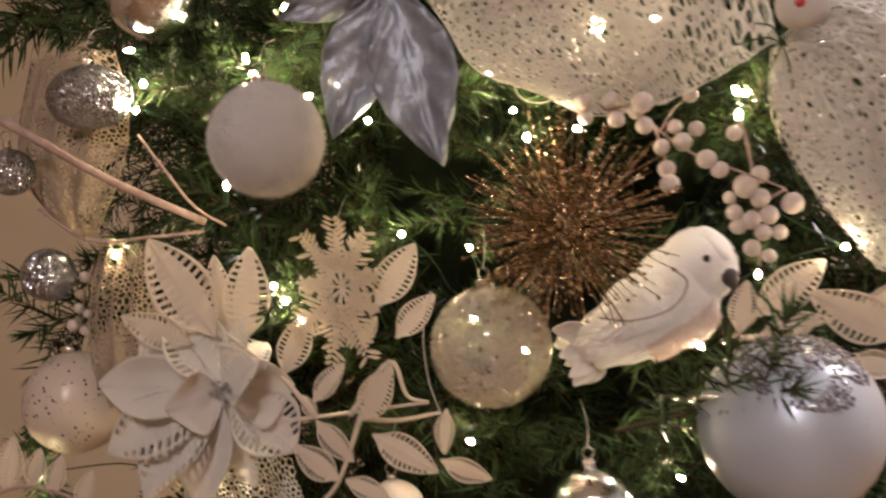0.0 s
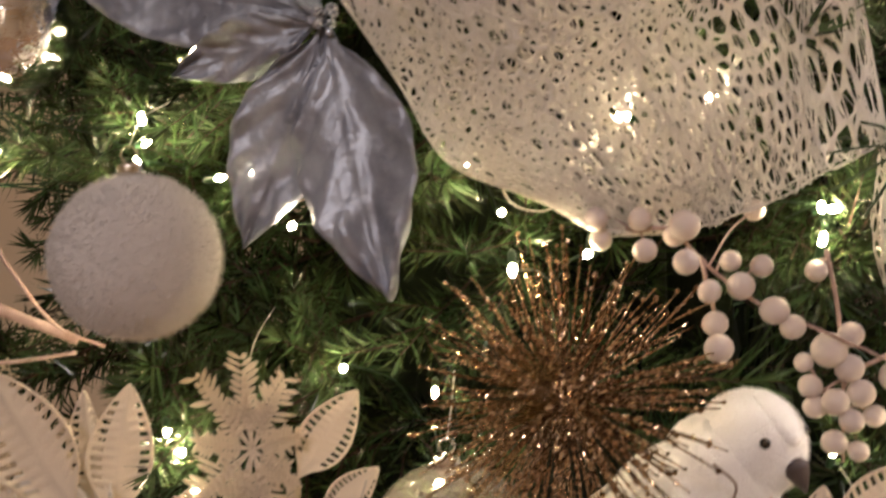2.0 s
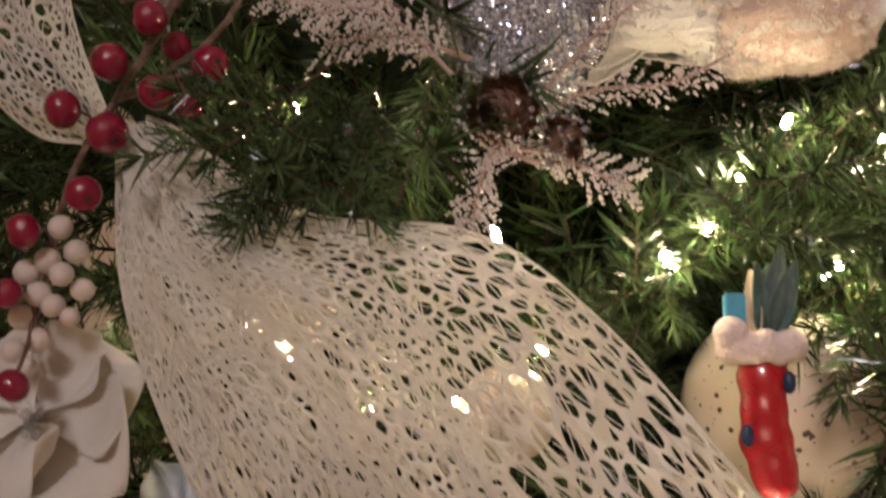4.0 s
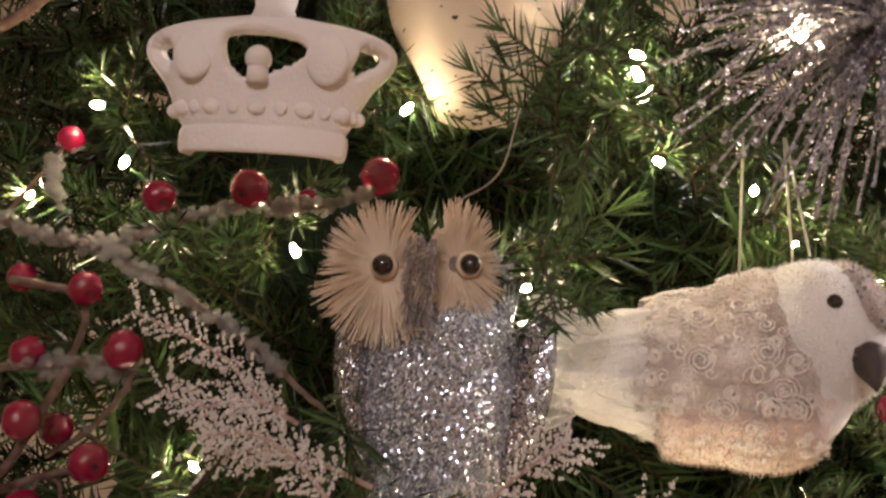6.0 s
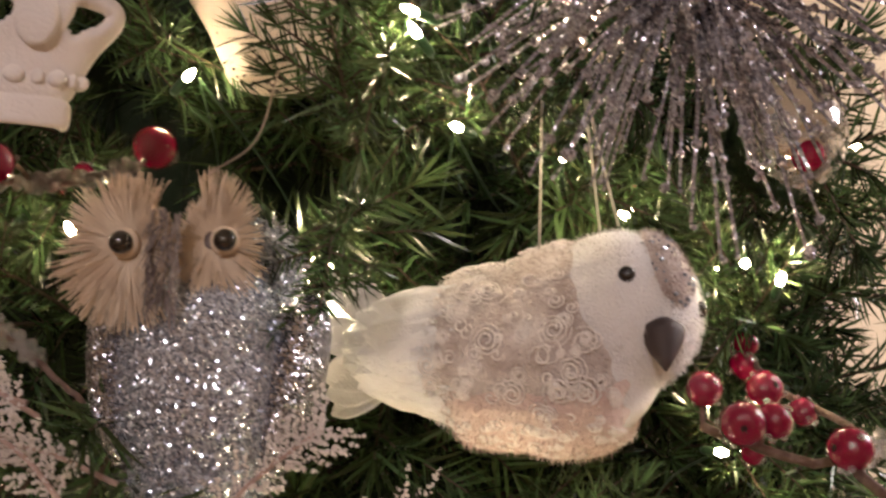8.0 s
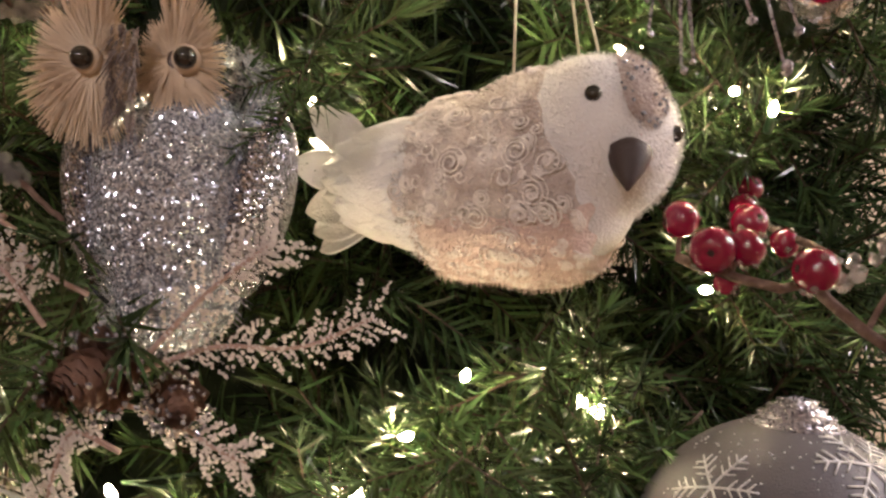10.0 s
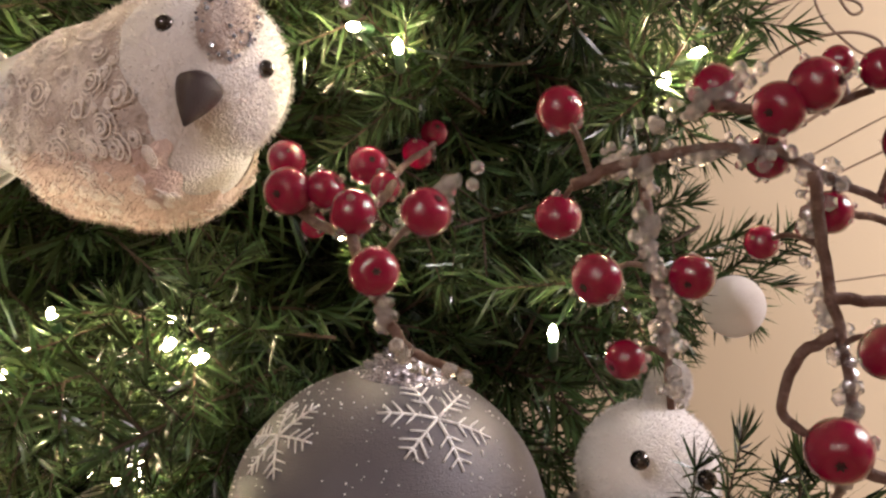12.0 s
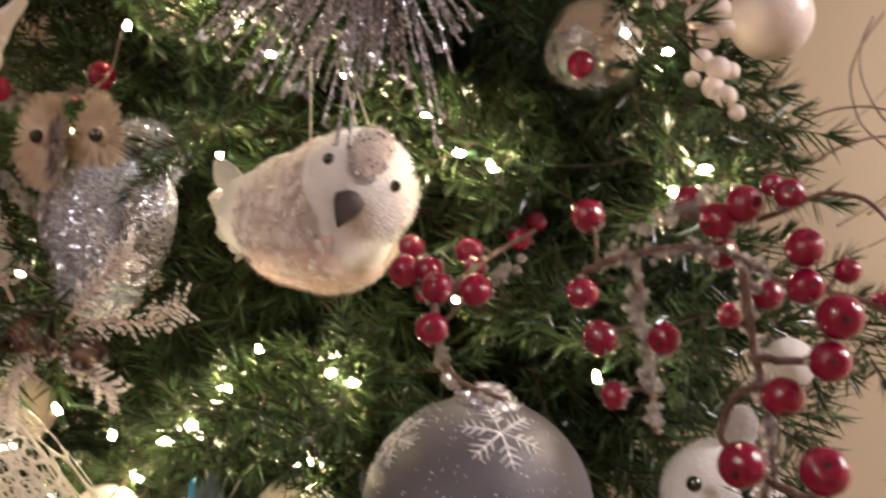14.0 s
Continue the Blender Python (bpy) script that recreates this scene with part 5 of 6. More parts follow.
LEFT = [((-0.057, 0.025, 1.533),0.0086),((-0.037, 0.025, 1.554),0.0086),((-0.023, 0.032, 1.577),0.0083),((-0.018, 0.032, 1.542),0.0082),((0.001, 0.047, 1.560),0.0088),((-0.036, 0.025, 1.522),0.0092),((-0.045, 0.025, 1.495),0.0080),((-0.071, 0.025, 1.479),0.0079),((-0.009, 0.047, 1.539),0.0064),((-0.067, 0.018, 1.413),0.0074),((-0.076, 0.025, 1.452),0.0067)]
berry_branch([[(-0.009, 0.040, 1.598), (-0.025, 0.040, 1.568), (-0.040, 0.040, 1.542), (-0.054, 0.040, 1.516), (-0.064, 0.040, 1.485), (-0.072, 0.040, 1.443)], [(-0.044, 0.047, 1.544), (-0.020, 0.047, 1.552), (0.001, 0.047, 1.560)]], LEFT, "branch of glossy red berries beside a cream ribbon", 44, frost=False)
UP = [((0.0195, 0.045, 1.674),0.0074),((0.057, 0.051, 1.681),0.0088),((0.107, 0.090, 1.697),0.0095),((0.071, 0.100, 1.686),0.0049),((-0.051, 0.070, 1.637),0.0067),((-0.013, 0.055, 1.633),0.0078),((-0.036, 0.055, 1.604),0.0078),((0.010, 0.047, 1.608),0.0090),((-0.019, 0.055, 1.572),0.0072),((-0.051, 0.100, 1.709),0.0067)]
berry_branch([[(-0.076, 0.070, 1.665), (-0.043, 0.070, 1.657), (-0.015, 0.070, 1.653), (0.001, 0.070, 1.645), (0.037, 0.070, 1.627), (0.073, 0.070, 1.603), (0.095, 0.070, 1.587)], [(-0.019, 0.078, 1.653), (0.007, 0.078, 1.664), (0.043, 0.078, 1.677), (0.074, 0.078, 1.678), (0.105, 0.078, 1.685)], [(-0.052, 0.062, 1.635), (-0.017, 0.062, 1.628), (-0.021, 0.062, 1.598), (-0.035, 0.062, 1.592)], [(-0.047, 0.055, 1.596), (-0.012, 0.055, 1.601), (0.011, 0.055, 1.598), (-0.001, 0.055, 1.576), (-0.022, 0.055, 1.560)]], UP,
             "ice-beaded twig with small red berries round the owl", 45, [[(-0.076, 0.070, 1.665), (-0.043, 0.070, 1.657), (-0.015, 0.070, 1.653), (0.001, 0.070, 1.645), (0.037, 0.070, 1.627), (0.073, 0.070, 1.603)], [(-0.019, 0.078, 1.653), (0.007, 0.078, 1.664), (0.043, 0.078, 1.677), (0.074, 0.078, 1.678), (0.105, 0.078, 1.685)], [(-0.035, 0.055, 1.599), (-0.012, 0.055, 1.601), (0.011, 0.055, 1.598)], [(-0.049, 0.078, 1.695), (-0.042, 0.078, 1.674)]], per_m=1700)
WB = [((0.148, 0.040, 1.207),0.0057),((0.168, 0.040, 1.206),0.0057),((0.169, 0.032, 1.192),0.0056),((0.188, 0.040, 1.202),0.0072),((0.187, 0.032, 1.186),0.0060),((0.198, 0.040, 1.171),0.0057),((0.200, 0.040, 1.156),0.0061),((0.200, 0.032, 1.146),0.0067),((0.225, 0.070, 1.206),0.0055),((0.223, 0.047, 1.181),0.0053),((0.212, 0.040, 1.173),0.0064),((0.228, 0.047, 1.160),0.0069),((0.236, 0.047, 1.152),0.0061),((0.184, 0.047, 1.197),0.0054),((0.150, 0.047, 1.197),0.0058),((0.209, 0.047, 1.184),0.0050)]
berry_branch([[(0.165, 0.047, 1.200), (0.182, 0.047, 1.200), (0.196, 0.047, 1.185), (0.217, 0.047, 1.166), (0.246, 0.047, 1.151), (0.278, 0.047, 1.135)], [(0.196, 0.047, 1.185), (0.201, 0.047, 1.160), (0.203, 0.047, 1.148)]], WB, "sprig of pearl-white berries on a pale stem", 46, material=M_PALE_TWIG, white=True, thick=0.0012)
WB2 = [((0.251, 0.062, 1.176),0.0054),((0.254, 0.055, 1.139),0.0085),((0.264, 0.055, 1.146),0.0062),((0.245, 0.055, 1.122),0.0058),((0.254, 0.047, 1.116),0.0065),((0.268, 0.055, 1.118),0.0066),((0.247, 0.055, 1.112),0.0058),((0.261, 0.047, 1.107),0.0057),((0.253, 0.047, 1.097),0.0061),((0.266, 0.055, 1.090),0.0050),((0.286, 0.062, 1.124),0.0078),((0.263, 0.055, 1.130),0.0069),((0.276, 0.062, 1.105),0.0055),((0.244, 0.062, 1.132),0.0047)]
berry_branch([[(0.256, 0.062, 1.186), (0.261, 0.062, 1.150), (0.262, 0.062, 1.119), (0.261, 0.062, 1.083)], [(0.282, 0.062, 1.134), (0.266, 0.062, 1.126), (0.250, 0.062, 1.116)]], WB2, "drooping sprig of pearl-white berries", 47, material=M_PALE_TWIG, white=True, thick=0.0012)
WB3 = [((-0.054, 0.040, 1.472),0.0055),((-0.050, 0.040, 1.455),0.0054),((-0.062, 0.040, 1.483),0.0055),((-0.067, 0.040, 1.468),0.0060),((-0.056, 0.032, 1.461),0.0053),((-0.070, 0.040, 1.453),0.0059),((-0.055, 0.040, 1.443),0.0044),((-0.076, 0.040, 1.463),0.0060),((-0.063, 0.040, 1.448),0.0054),((-0.077, 0.040, 1.443),0.0059),((-0.069, 0.040, 1.433),0.0054),((-0.080, 0.040, 1.428),0.0054),((-0.073, 0.040, 1.421),0.0049)]
berry_branch([[(-0.067, 0.047, 1.494), (-0.068, 0.047, 1.474), (-0.071, 0.047, 1.454), (-0.077, 0.047, 1.429)]], WB3, "bunch of round white beads under red berries", 48, material=M_PALE_TWIG, white=True, thick=0.001)
WB4 = [((0.446, 0.205, 1.765),0.0035),((0.470, 0.205, 1.757),0.0075),((0.482, 0.205, 1.761),0.0074),((0.478, 0.205, 1.745),0.0068),((0.477, 0.198, 1.730),0.0067),((0.471, 0.205, 1.720),0.0048),((0.487, 0.198, 1.725),0.0073),((0.493, 0.205, 1.725),0.0054),((0.485, 0.198, 1.714),0.0067),((0.493, 0.198, 1.709),0.0066),((0.500, 0.198, 1.700),0.0049),((0.474, 0.205, 1.771),0.0075),((0.487, 0.205, 1.750),0.0060)]
berry_branch([[(0.472, 0.213, 1.787), (0.474, 0.213, 1.752), (0.480, 0.213, 1.728), (0.494, 0.213, 1.705)], [(0.461, 0.213, 1.780), (0.465, 0.213, 1.745), (0.470, 0.213, 1.721)]], WB4, "hanging string of white pearls at the edge of the tree", 49, material=M_PALE_TWIG, white=True, thick=0.0008)
WB5 = [((-0.243, 0.100, 1.119),0.0044),((-0.251, 0.100, 1.095),0.0040),((-0.257, 0.100, 1.082),0.0049),((-0.248, 0.100, 1.077),0.0040),((-0.244, 0.100, 1.090),0.0035),((-0.249, 0.100, 1.106),0.0035)]
berry_branch([[(-0.239, 0.108, 1.127), (-0.248, 0.108, 1.105), (-0.257, 0.108, 1.075)]], WB5, "small sprig of white berries at the tree's edge", 50, material=M_PALE_TWIG, white=True, thick=0.0008)


def twig(points, r0, r1, label, material=M_PALE_TWIG, beads=0):
    ob = thing("twig", points[0], label, "twig", "bare twigs")
    bm = bmesh.new()
    add_tube(bm, curve(points, 6), r0, r1, 7)
    part("stem", bm, material, ob)
    if beads:
        beads_on(ob, [curve(points, 8)], beads, 0.0025, 0.0005, 0.0012, 5)
    return ob


twig([(-0.276, 0.025, 1.252), (-0.234, 0.032, 1.223), (-0.191, 0.055, 1.188), (-0.136, 0.085, 1.152)], 0.0038, 0.003, "bare pinkish-brown twig across the needles")
twig([(-0.171, 0.062, 1.220), (-0.152, 0.055, 1.193), (-0.135, 0.062, 1.164), (-0.121, 0.085, 1.148)], 0.0012, 0.001, "thin bare pale twig among needles")
twig([(-0.257, 0.070, 1.174), (-0.217, 0.062, 1.147), (-0.169, 0.062, 1.145), (-0.138, 0.085, 1.145)], 0.0012, 0.0012, "thin glittered twig beside white leaves", beads=900)
twig([(-0.083, 0.070, 1.751), (-0.072, 0.078, 1.764), (-0.066, 0.100, 1.788)], 0.003, 0.0025, "bare brown twig above the crown", M_TWIG)
twig([(0.555, 0.062, 1.643), (0.559, 0.062, 1.646), (0.566, 0.062, 1.649), (0.573, 0.062, 1.649), (0.580, 0.062, 1.648), (0.586, 0.062, 1.644), (0.593, 0.062, 1.637)], 0.0014, 0.0007, "thin dark branch tip arching from red berries", M_TWIG, beads=260)
twig([(0.171, 0.047, 1.721), (0.164, 0.047, 1.693), (0.146, 0.047, 1.679)], 0.0004, 0.0004, "thin bent pale stem above the owl", M_CURL)


def ice_spray(points, label, seed, side=0.016):
    rng = random.Random(seed)
    ob = thing("ice_spray", points[0], label, "frosted spray", "frosted sprays")
    line = curve(points, 8)
    bm = bmesh.new(); add_tube(bm, line, 0.0012, 0.0007, 6); part("stem", bm, M_PALE_TWIG, ob)
    subs = []
    for i in range(3, len(line)):
        d = (line[i] - line[i - 1]).normalized()
        for s in (-1, 1):
            e = d.cross(Vector((0, -1, 0))).normalized() * s
            subs.append([line[i], line[i] + (d * 0.9 + e + rand_dir(rng) * 0.3).normalized() * side * rng.uniform(0.5, 1.1)])
    beads_on(ob, [[a, a.lerp(b, 0.5), b] for a, b in subs] + [line[3:]], 1500, 0.0014, 0.0003, 0.0009, seed, M_FROST)
    return ob


ice_spray([(0.088, 0.047, 1.583), (0.071, 0.047, 1.592), (0.052, 0.047, 1.609), (0.015, 0.047, 1.624)], "ice-beaded fern spray beside the owl", 61)
ice_spray([(0.083, 0.047, 1.588), (0.066, 0.047, 1.591), (0.047, 0.047, 1.587), (0.030, 0.047, 1.592)], "ice-beaded fern spray beside the owl", 62)
ice_spray([(0.121, 0.047, 1.560), (0.092, 0.047, 1.570), (0.073, 0.047, 1.571), (0.055, 0.047, 1.568)], "ice-beaded fern spray under the owl", 63)
ice_spray([(0.148, 0.040, 1.536), (0.173, 0.040, 1.564), (0.190, 0.040, 1.579), (0.199, 0.040, 1.586)], "ice-beaded fern spray before the owl", 64)
ice_spray([(0.143, 0.047, 1.531), (0.175, 0.047, 1.544), (0.209, 0.047, 1.547), (0.236, 0.047, 1.560)], "ice-beaded fern spray beside a pine cone", 65)
ice_spray([(0.137, 0.047, 1.519), (0.158, 0.047, 1.515), (0.177, 0.047, 1.506), (0.191, 0.047, 1.501)], "ice-beaded fern spray beside a pine cone", 66)
ice_spray([(0.151, 0.025, 1.506), (0.132, 0.025, 1.511), (0.125, 0.025, 1.494), (0.123, 0.025, 1.480)], "ice-beaded fern spray under a pine cone", 67)
ice_spray([(0.113, 0.032, 1.548), (0.093, 0.032, 1.569), (0.073, 0.032, 1.579), (0.055, 0.032, 1.577)], "ice-beaded fern spray beside the owl", 68)

# ---- pine cones ----
bm = leaf_mesh(1.0, 0.95, Matrix.Identity(4), False, -0.15, 0.2, 0.6, 6)
bmesh.ops.solidify(bm, geom=bm.faces[:], thickness=0.12)
SCALE = mesh_of("cone_scale", bm, M_CONE)


def pine_cone(c, r, axis, label):
    ob = thing("pine_cone", c, label, "pine cone", "pine cones")
    q = Vector(axis).normalized().to_track_quat("Z", "Y").to_matrix().to_4x4()
    bm = bmesh.new(); add_ball(bm, c, r * 0.55, (1, 1, 1.3), q.to_euler(), 16, 10); part("core", bm, M_CONE, ob)
    for i in range(70):
        t = i / 69
        a = i * 2.39996
        rr = r * (0.95 - 0.75 * t ** 1.6)
        m = Matrix.Translation(c) @ q @ Matrix.Translation((0, 0, r * (-0.85 + 1.75 * t))) @ Matrix.Rotation(a, 4, "Z") @ Matrix.Rotation(0.25 + 0.8 * t, 4, "X") @ Matrix.Diagonal((rr * 0.75, rr, rr * 0.75, 1))
        shared("cone_scale", SCALE, ob, m)
    bm = bmesh.new()
    for _ in range(120):
        p = Vector(c) + rand_dir() * r * RNG.uniform(0.8, 1.05)
        bmesh.ops.create_icosphere(bm, subdivisions=1, radius=RNG.uniform(0.0006, 0.0015), matrix=Matrix.Translation(p))
    part("glitter_dust", bm, M_SILVER_TINSEL, ob, "grains of silver glitter", smooth=False, kind="stuff")
    KEEP.append((Vector(c), r))


pine_cone(Vector((0.133, 0.032, 1.530)), 0.0207, (-0.3, -0.8, -0.3), "brown pine cone dusted with silver glitter under the owl")
pine_cone(Vector((0.162, 0.047, 1.521)), 0.0136, (0.4, -0.8, -0.4), "small brown pine cone dusted with silver glitter")
pine_cone(Vector((0.504, 0.070, 1.480)), 0.0114, (0.1, -0.9, 0.2), "small dark pine cone under red berries")

# ---- curled wires before the wall ----


def curl(points, label="curled grey-brown wire stem before the wall", r=0.0011, material=M_CURL):
    ob = thing("curly_stem", points[0], label, "curly stem", "curly stems")
    bm = bmesh.new()
    add_tube(bm, curve(points, 8), r, r * 0.7, 6)
    part("stem", bm, material, ob)


curl([(0.535, 0.250, 1.676), (0.549, 0.250, 1.687), (0.565, 0.250, 1.694), (0.578, 0.250, 1.696), (0.589, 0.250, 1.693), (0.591, 0.250, 1.688), (0.583, 0.250, 1.686), (0.572, 0.250, 1.693), (0.561, 0.250, 1.704), (0.555, 0.250, 1.719), (0.553, 0.250, 1.733), (0.557, 0.250, 1.749), (0.568, 0.250, 1.769)], r=0.0009)
curl([(0.516, 0.250, 1.681), (0.525, 0.250, 1.698), (0.541, 0.250, 1.709), (0.560, 0.250, 1.713), (0.576, 0.250, 1.711), (0.580, 0.250, 1.707), (0.575, 0.250, 1.705), (0.567, 0.250, 1.715), (0.559, 0.250, 1.731), (0.557, 0.250, 1.749), (0.562, 0.250, 1.766)], r=0.0009)
curl([(0.550, 0.300, 1.643), (0.584, 0.300, 1.670), (0.611, 0.300, 1.693), (0.650, 0.300, 1.721), (0.671, 0.300, 1.734)], "thin straight taupe stem before the wall", 0.0009, M_STEM)
curl([(0.565, 0.330, 1.653), (0.587, 0.330, 1.672), (0.628, 0.330, 1.707), (0.650, 0.330, 1.722)], "thin straight taupe stem before the wall", 0.0009, M_STEM)
curl([(0.566, 0.360, 1.632), (0.612, 0.360, 1.664), (0.655, 0.360, 1.691), (0.681, 0.360, 1.706)], "thin straight taupe stem before the wall", 0.0007, M_STEM)
curl([(0.580, 0.300, 1.626), (0.634, 0.300, 1.660), (0.654, 0.300, 1.675), (0.681, 0.300, 1.692)], "thin straight taupe stem before the wall", 0.0007, M_STEM)
curl([(0.527, 0.330, 1.684), (0.555, 0.330, 1.720), (0.586, 0.330, 1.760), (0.606, 0.330, 1.788)], "thin straight taupe stem before the wall", 0.0007, M_STEM)
curl([(0.569, 0.360, 1.561), (0.617, 0.360, 1.572), (0.668, 0.360, 1.586), (0.695, 0.360, 1.593)], "thin straight taupe stem before the wall", 0.0007, M_STEM)
curl([(0.592, 0.300, 1.487), (0.610, 0.300, 1.482), (0.629, 0.300, 1.477)], "thin straight taupe stem before the wall", 0.0007, M_STEM)
curl([(0.605, 0.330, 1.443), (0.620, 0.330, 1.455), (0.637, 0.330, 1.464), (0.657, 0.330, 1.471), (0.676, 0.330, 1.476), (0.699, 0.330, 1.480)], "thin straight taupe stem before the wall", 0.0007, M_STEM)
curl([(0.255, 0.078, 1.348), (0.275, 0.070, 1.356), (0.299, 0.062, 1.356), (0.306, 0.062, 1.338), (0.290, 0.062, 1.312), (0.273, 0.062, 1.319), (0.275, 0.062, 1.345), (0.296, 0.062, 1.362)], "thin pale wire looped over needles", 0.0008, M_THREAD)
curl([(0.304, 0.070, 1.386), (0.306, 0.070, 1.362), (0.317, 0.070, 1.357), (0.330, 0.070, 1.373), (0.328, 0.070, 1.400)], "thin pale wire looped over needles", 0.0007, M_THREAD)
curl([(0.102, 0.062, 1.238), (0.107, 0.062, 1.217), (0.123, 0.062, 1.211), (0.134, 0.062, 1.218), (0.131, 0.062, 1.231)], "thin pale wire looped over needles", 0.0006, M_THREAD)
curl([(0.197, 0.040, 1.090), (0.207, 0.040, 1.078), (0.195, 0.040, 1.062), (0.169, 0.040, 1.056), (0.146, 0.040, 1.060)], "thin dark wire looped over the plush bird", 0.0008)
curl([(0.035, 0.025, 1.090), (0.027, 0.025, 1.064), (0.027, 0.025, 1.031), (0.034, 0.025, 1.003)], "thin pale wire looped over a cream ball", 0.0006, M_THREAD)

# ---- string of lights ----
BULBS_LOW = [(-0.172, 0.062, 1.281), (-0.166, 0.070, 1.256), (-0.173, 0.070, 1.240), (-0.096, 0.100, 1.274), (-0.094, 0.085, 1.249), (-0.046, 0.085, 1.237), (0.001, 0.047, 1.211), (0.087, 0.070, 1.237), (-0.102, 0.040, 1.178), (0.009, 0.100, 1.129), (0.059, 0.100, 1.112), (-0.089, 0.085, 1.098), (-0.082, 0.085, 1.088), (-0.065, 0.062, 1.074), (0.266, 0.078, 1.204), (0.259, 0.078, 1.191), (0.272, 0.115, 1.073), (0.209, 0.070, 0.991), (0.109, 0.025, 1.185), (-0.061, 0.093, 1.304), (0.220, 0.085, 1.025), (-0.207, 0.078, 1.136), (-0.018, 0.051, 1.237)]
BULBS_LOWEST = [(-0.301, 0.093, 0.966), (0.047, 0.062, 0.976), (0.195, 0.070, 0.936), (0.314, 0.047, 1.093), (0.143, 0.047, 1.190), (0.102, 0.085, 1.210), (0.161, 0.047, 1.254), (-0.152, 0.047, 0.952), (0.055, 0.116, 1.057), (0.092, 0.113, 1.03)]
BULBS_RIBBON = [(0.216, 0.093, 1.471), (0.319, 0.100, 1.524), (-0.072, 0.085, 1.438), (0.026, 0.100, 1.428), (0.010, 0.107, 1.443), (0.151, 0.107, 1.432), (0.131, 0.055, 1.483), (0.027, 0.100, 1.556), (0.254, 0.078, 1.341), (0.069, 0.107, 1.404), (0.109, 0.107, 1.407)]
BULBS_RIBBON_EDGE = [(0.250, 0.062, 1.331), (0.024, 0.107, 1.427), (0.312, 0.100, 1.311)]
BULBS_BURST = [(0.168, 0.078, 1.265), (0.209, 0.078, 1.262), (-0.086, 0.085, 1.258), (0.256, 0.070, 1.207)]
BULBS_OWL = [(0.218, 0.055, 1.750), (0.220, 0.062, 1.745), (0.236, 0.100, 1.714), (0.125, 0.115, 1.752), (0.117, 0.100, 1.734), (-0.006, 0.062, 1.690), (0.066, 0.100, 1.662), (0.366, 0.115, 1.661), (-0.028, 0.100, 1.797), (0.090, 0.115, 1.813), (0.289, 0.055, 1.762)]
BULBS_BIRD = [(0.185, 0.130, 1.634), (0.180, 0.130, 1.652), (0.384, 0.122, 1.657)]
BULBS_CROWN = [(-0.034, 0.085, 1.723), (-0.066, 0.093, 1.678)]
BULBS_BERRY = [(0.268, 0.078, 1.539), (0.314, 0.085, 1.530), (0.244, 0.078, 1.511), (0.227, 0.070, 1.486), (0.207, 0.070, 1.473), (0.502, 0.130, 1.662), (0.457, 0.123, 1.550), (0.295, 0.100, 1.472), (0.288, 0.100, 1.469), (0.364, 0.135, 1.577)]
BULBS_TOP = [(0.369, 0.175, 1.663), (0.317, 0.160, 1.687), (0.285, 0.115, 1.704), (0.449, 0.220, 1.738), (0.490, 0.115, 1.649), (0.150, 0.085, 1.462)]
BULBS = BULBS_LOW + BULBS_LOWEST + BULBS_RIBBON + BULBS_RIBBON_EDGE + BULBS_BURST + BULBS_OWL + BULBS_BIRD + BULBS_CROWN + BULBS_BERRY + BULBS_TOP
string = thing("light_string", BULBS[0], "string of warm white mini lights on green cable", "string lights")
bm = bmesh.new()
add_lathe(bm, [(0.0009, -0.001), (0.0016, 0.0004), (0.0019, 0.0022), (0.0017, 0.0042), (0.0011, 0.006), (0.0003, 0.0069)], (0, 0, -0.005), 10)
BULB = mesh_of("bulb", bm, M_BULB)
bm = bmesh.new()
add_lathe(bm, [(0.0017, -0.010), (0.0021, -0.008), (0.0021, -0.001), (0.0016, 0.0)], (0, 0, -0.005), 10)
SOCKET = mesh_of("socket", bm, M_SOCKET)
rngb = random.Random(3)
SPOTS = []
for p in BULBS:
    p = Vector(p)
    for c, r in FRONT:
        g = p - c
        flat = math.hypot(g.x, g.z)
        if g.length < r + 0.004 and flat < r:
            p.y = c.y - math.sqrt(r * r - flat * flat) - 0.005
    SPOTS.append(p)
for p in SPOTS:
    d = (rand_dir(rngb) * 0.8 + Vector((0, -0.9, 0.2))).normalized()
    m = Matrix.Translation(p) @ d.to_track_quat("Z", "Y").to_matrix().to_4x4()
    b = shared("bulb", BULB, string, m)
    s = new("socket", SOCKET)
    s.parent = b
order = sorted(SPOTS, key=lambda p: round(p.z / 0.12) * 10 + p.x * (1 if round(p.z / 0.12) % 2 else -1))
for a, b in zip(order, order[1:]):
    a, b = a + Vector((0, 0.01, 0)), b + Vector((0, 0.01, 0))
    mid = (a + b) / 2 + Vector((0, 0.09, -0.02))
    if (a - b).length < 0.2:
        bm = bmesh.new()
        add_tube(bm, curve([a, a.lerp(mid, 0.5) + Vector((0, 0.03, 0)), mid, b.lerp(mid, 0.5) + Vector((0, 0.03, 0)), b], 4), 0.0007, sides=5)
        part("cable", bm, M_WIRE, string, "thin dark green cable")

# ---- the tree ----
TX, TY = 0.165, 0.49


def reach(z, side=0.0):
    """Half widths of the tree at height z, across and towards the room."""
    wide = (0.5 + 0.1 * min(1, max(0, (z - 1.2) * 4))) if side < 0 else 0.4 - 0.26 * (z - 1.06)
    return max(0.06, min(wide, (2.4 - z) * 0.85)), max(0.05, min(0.375, (2.4 - z) * 0.7))


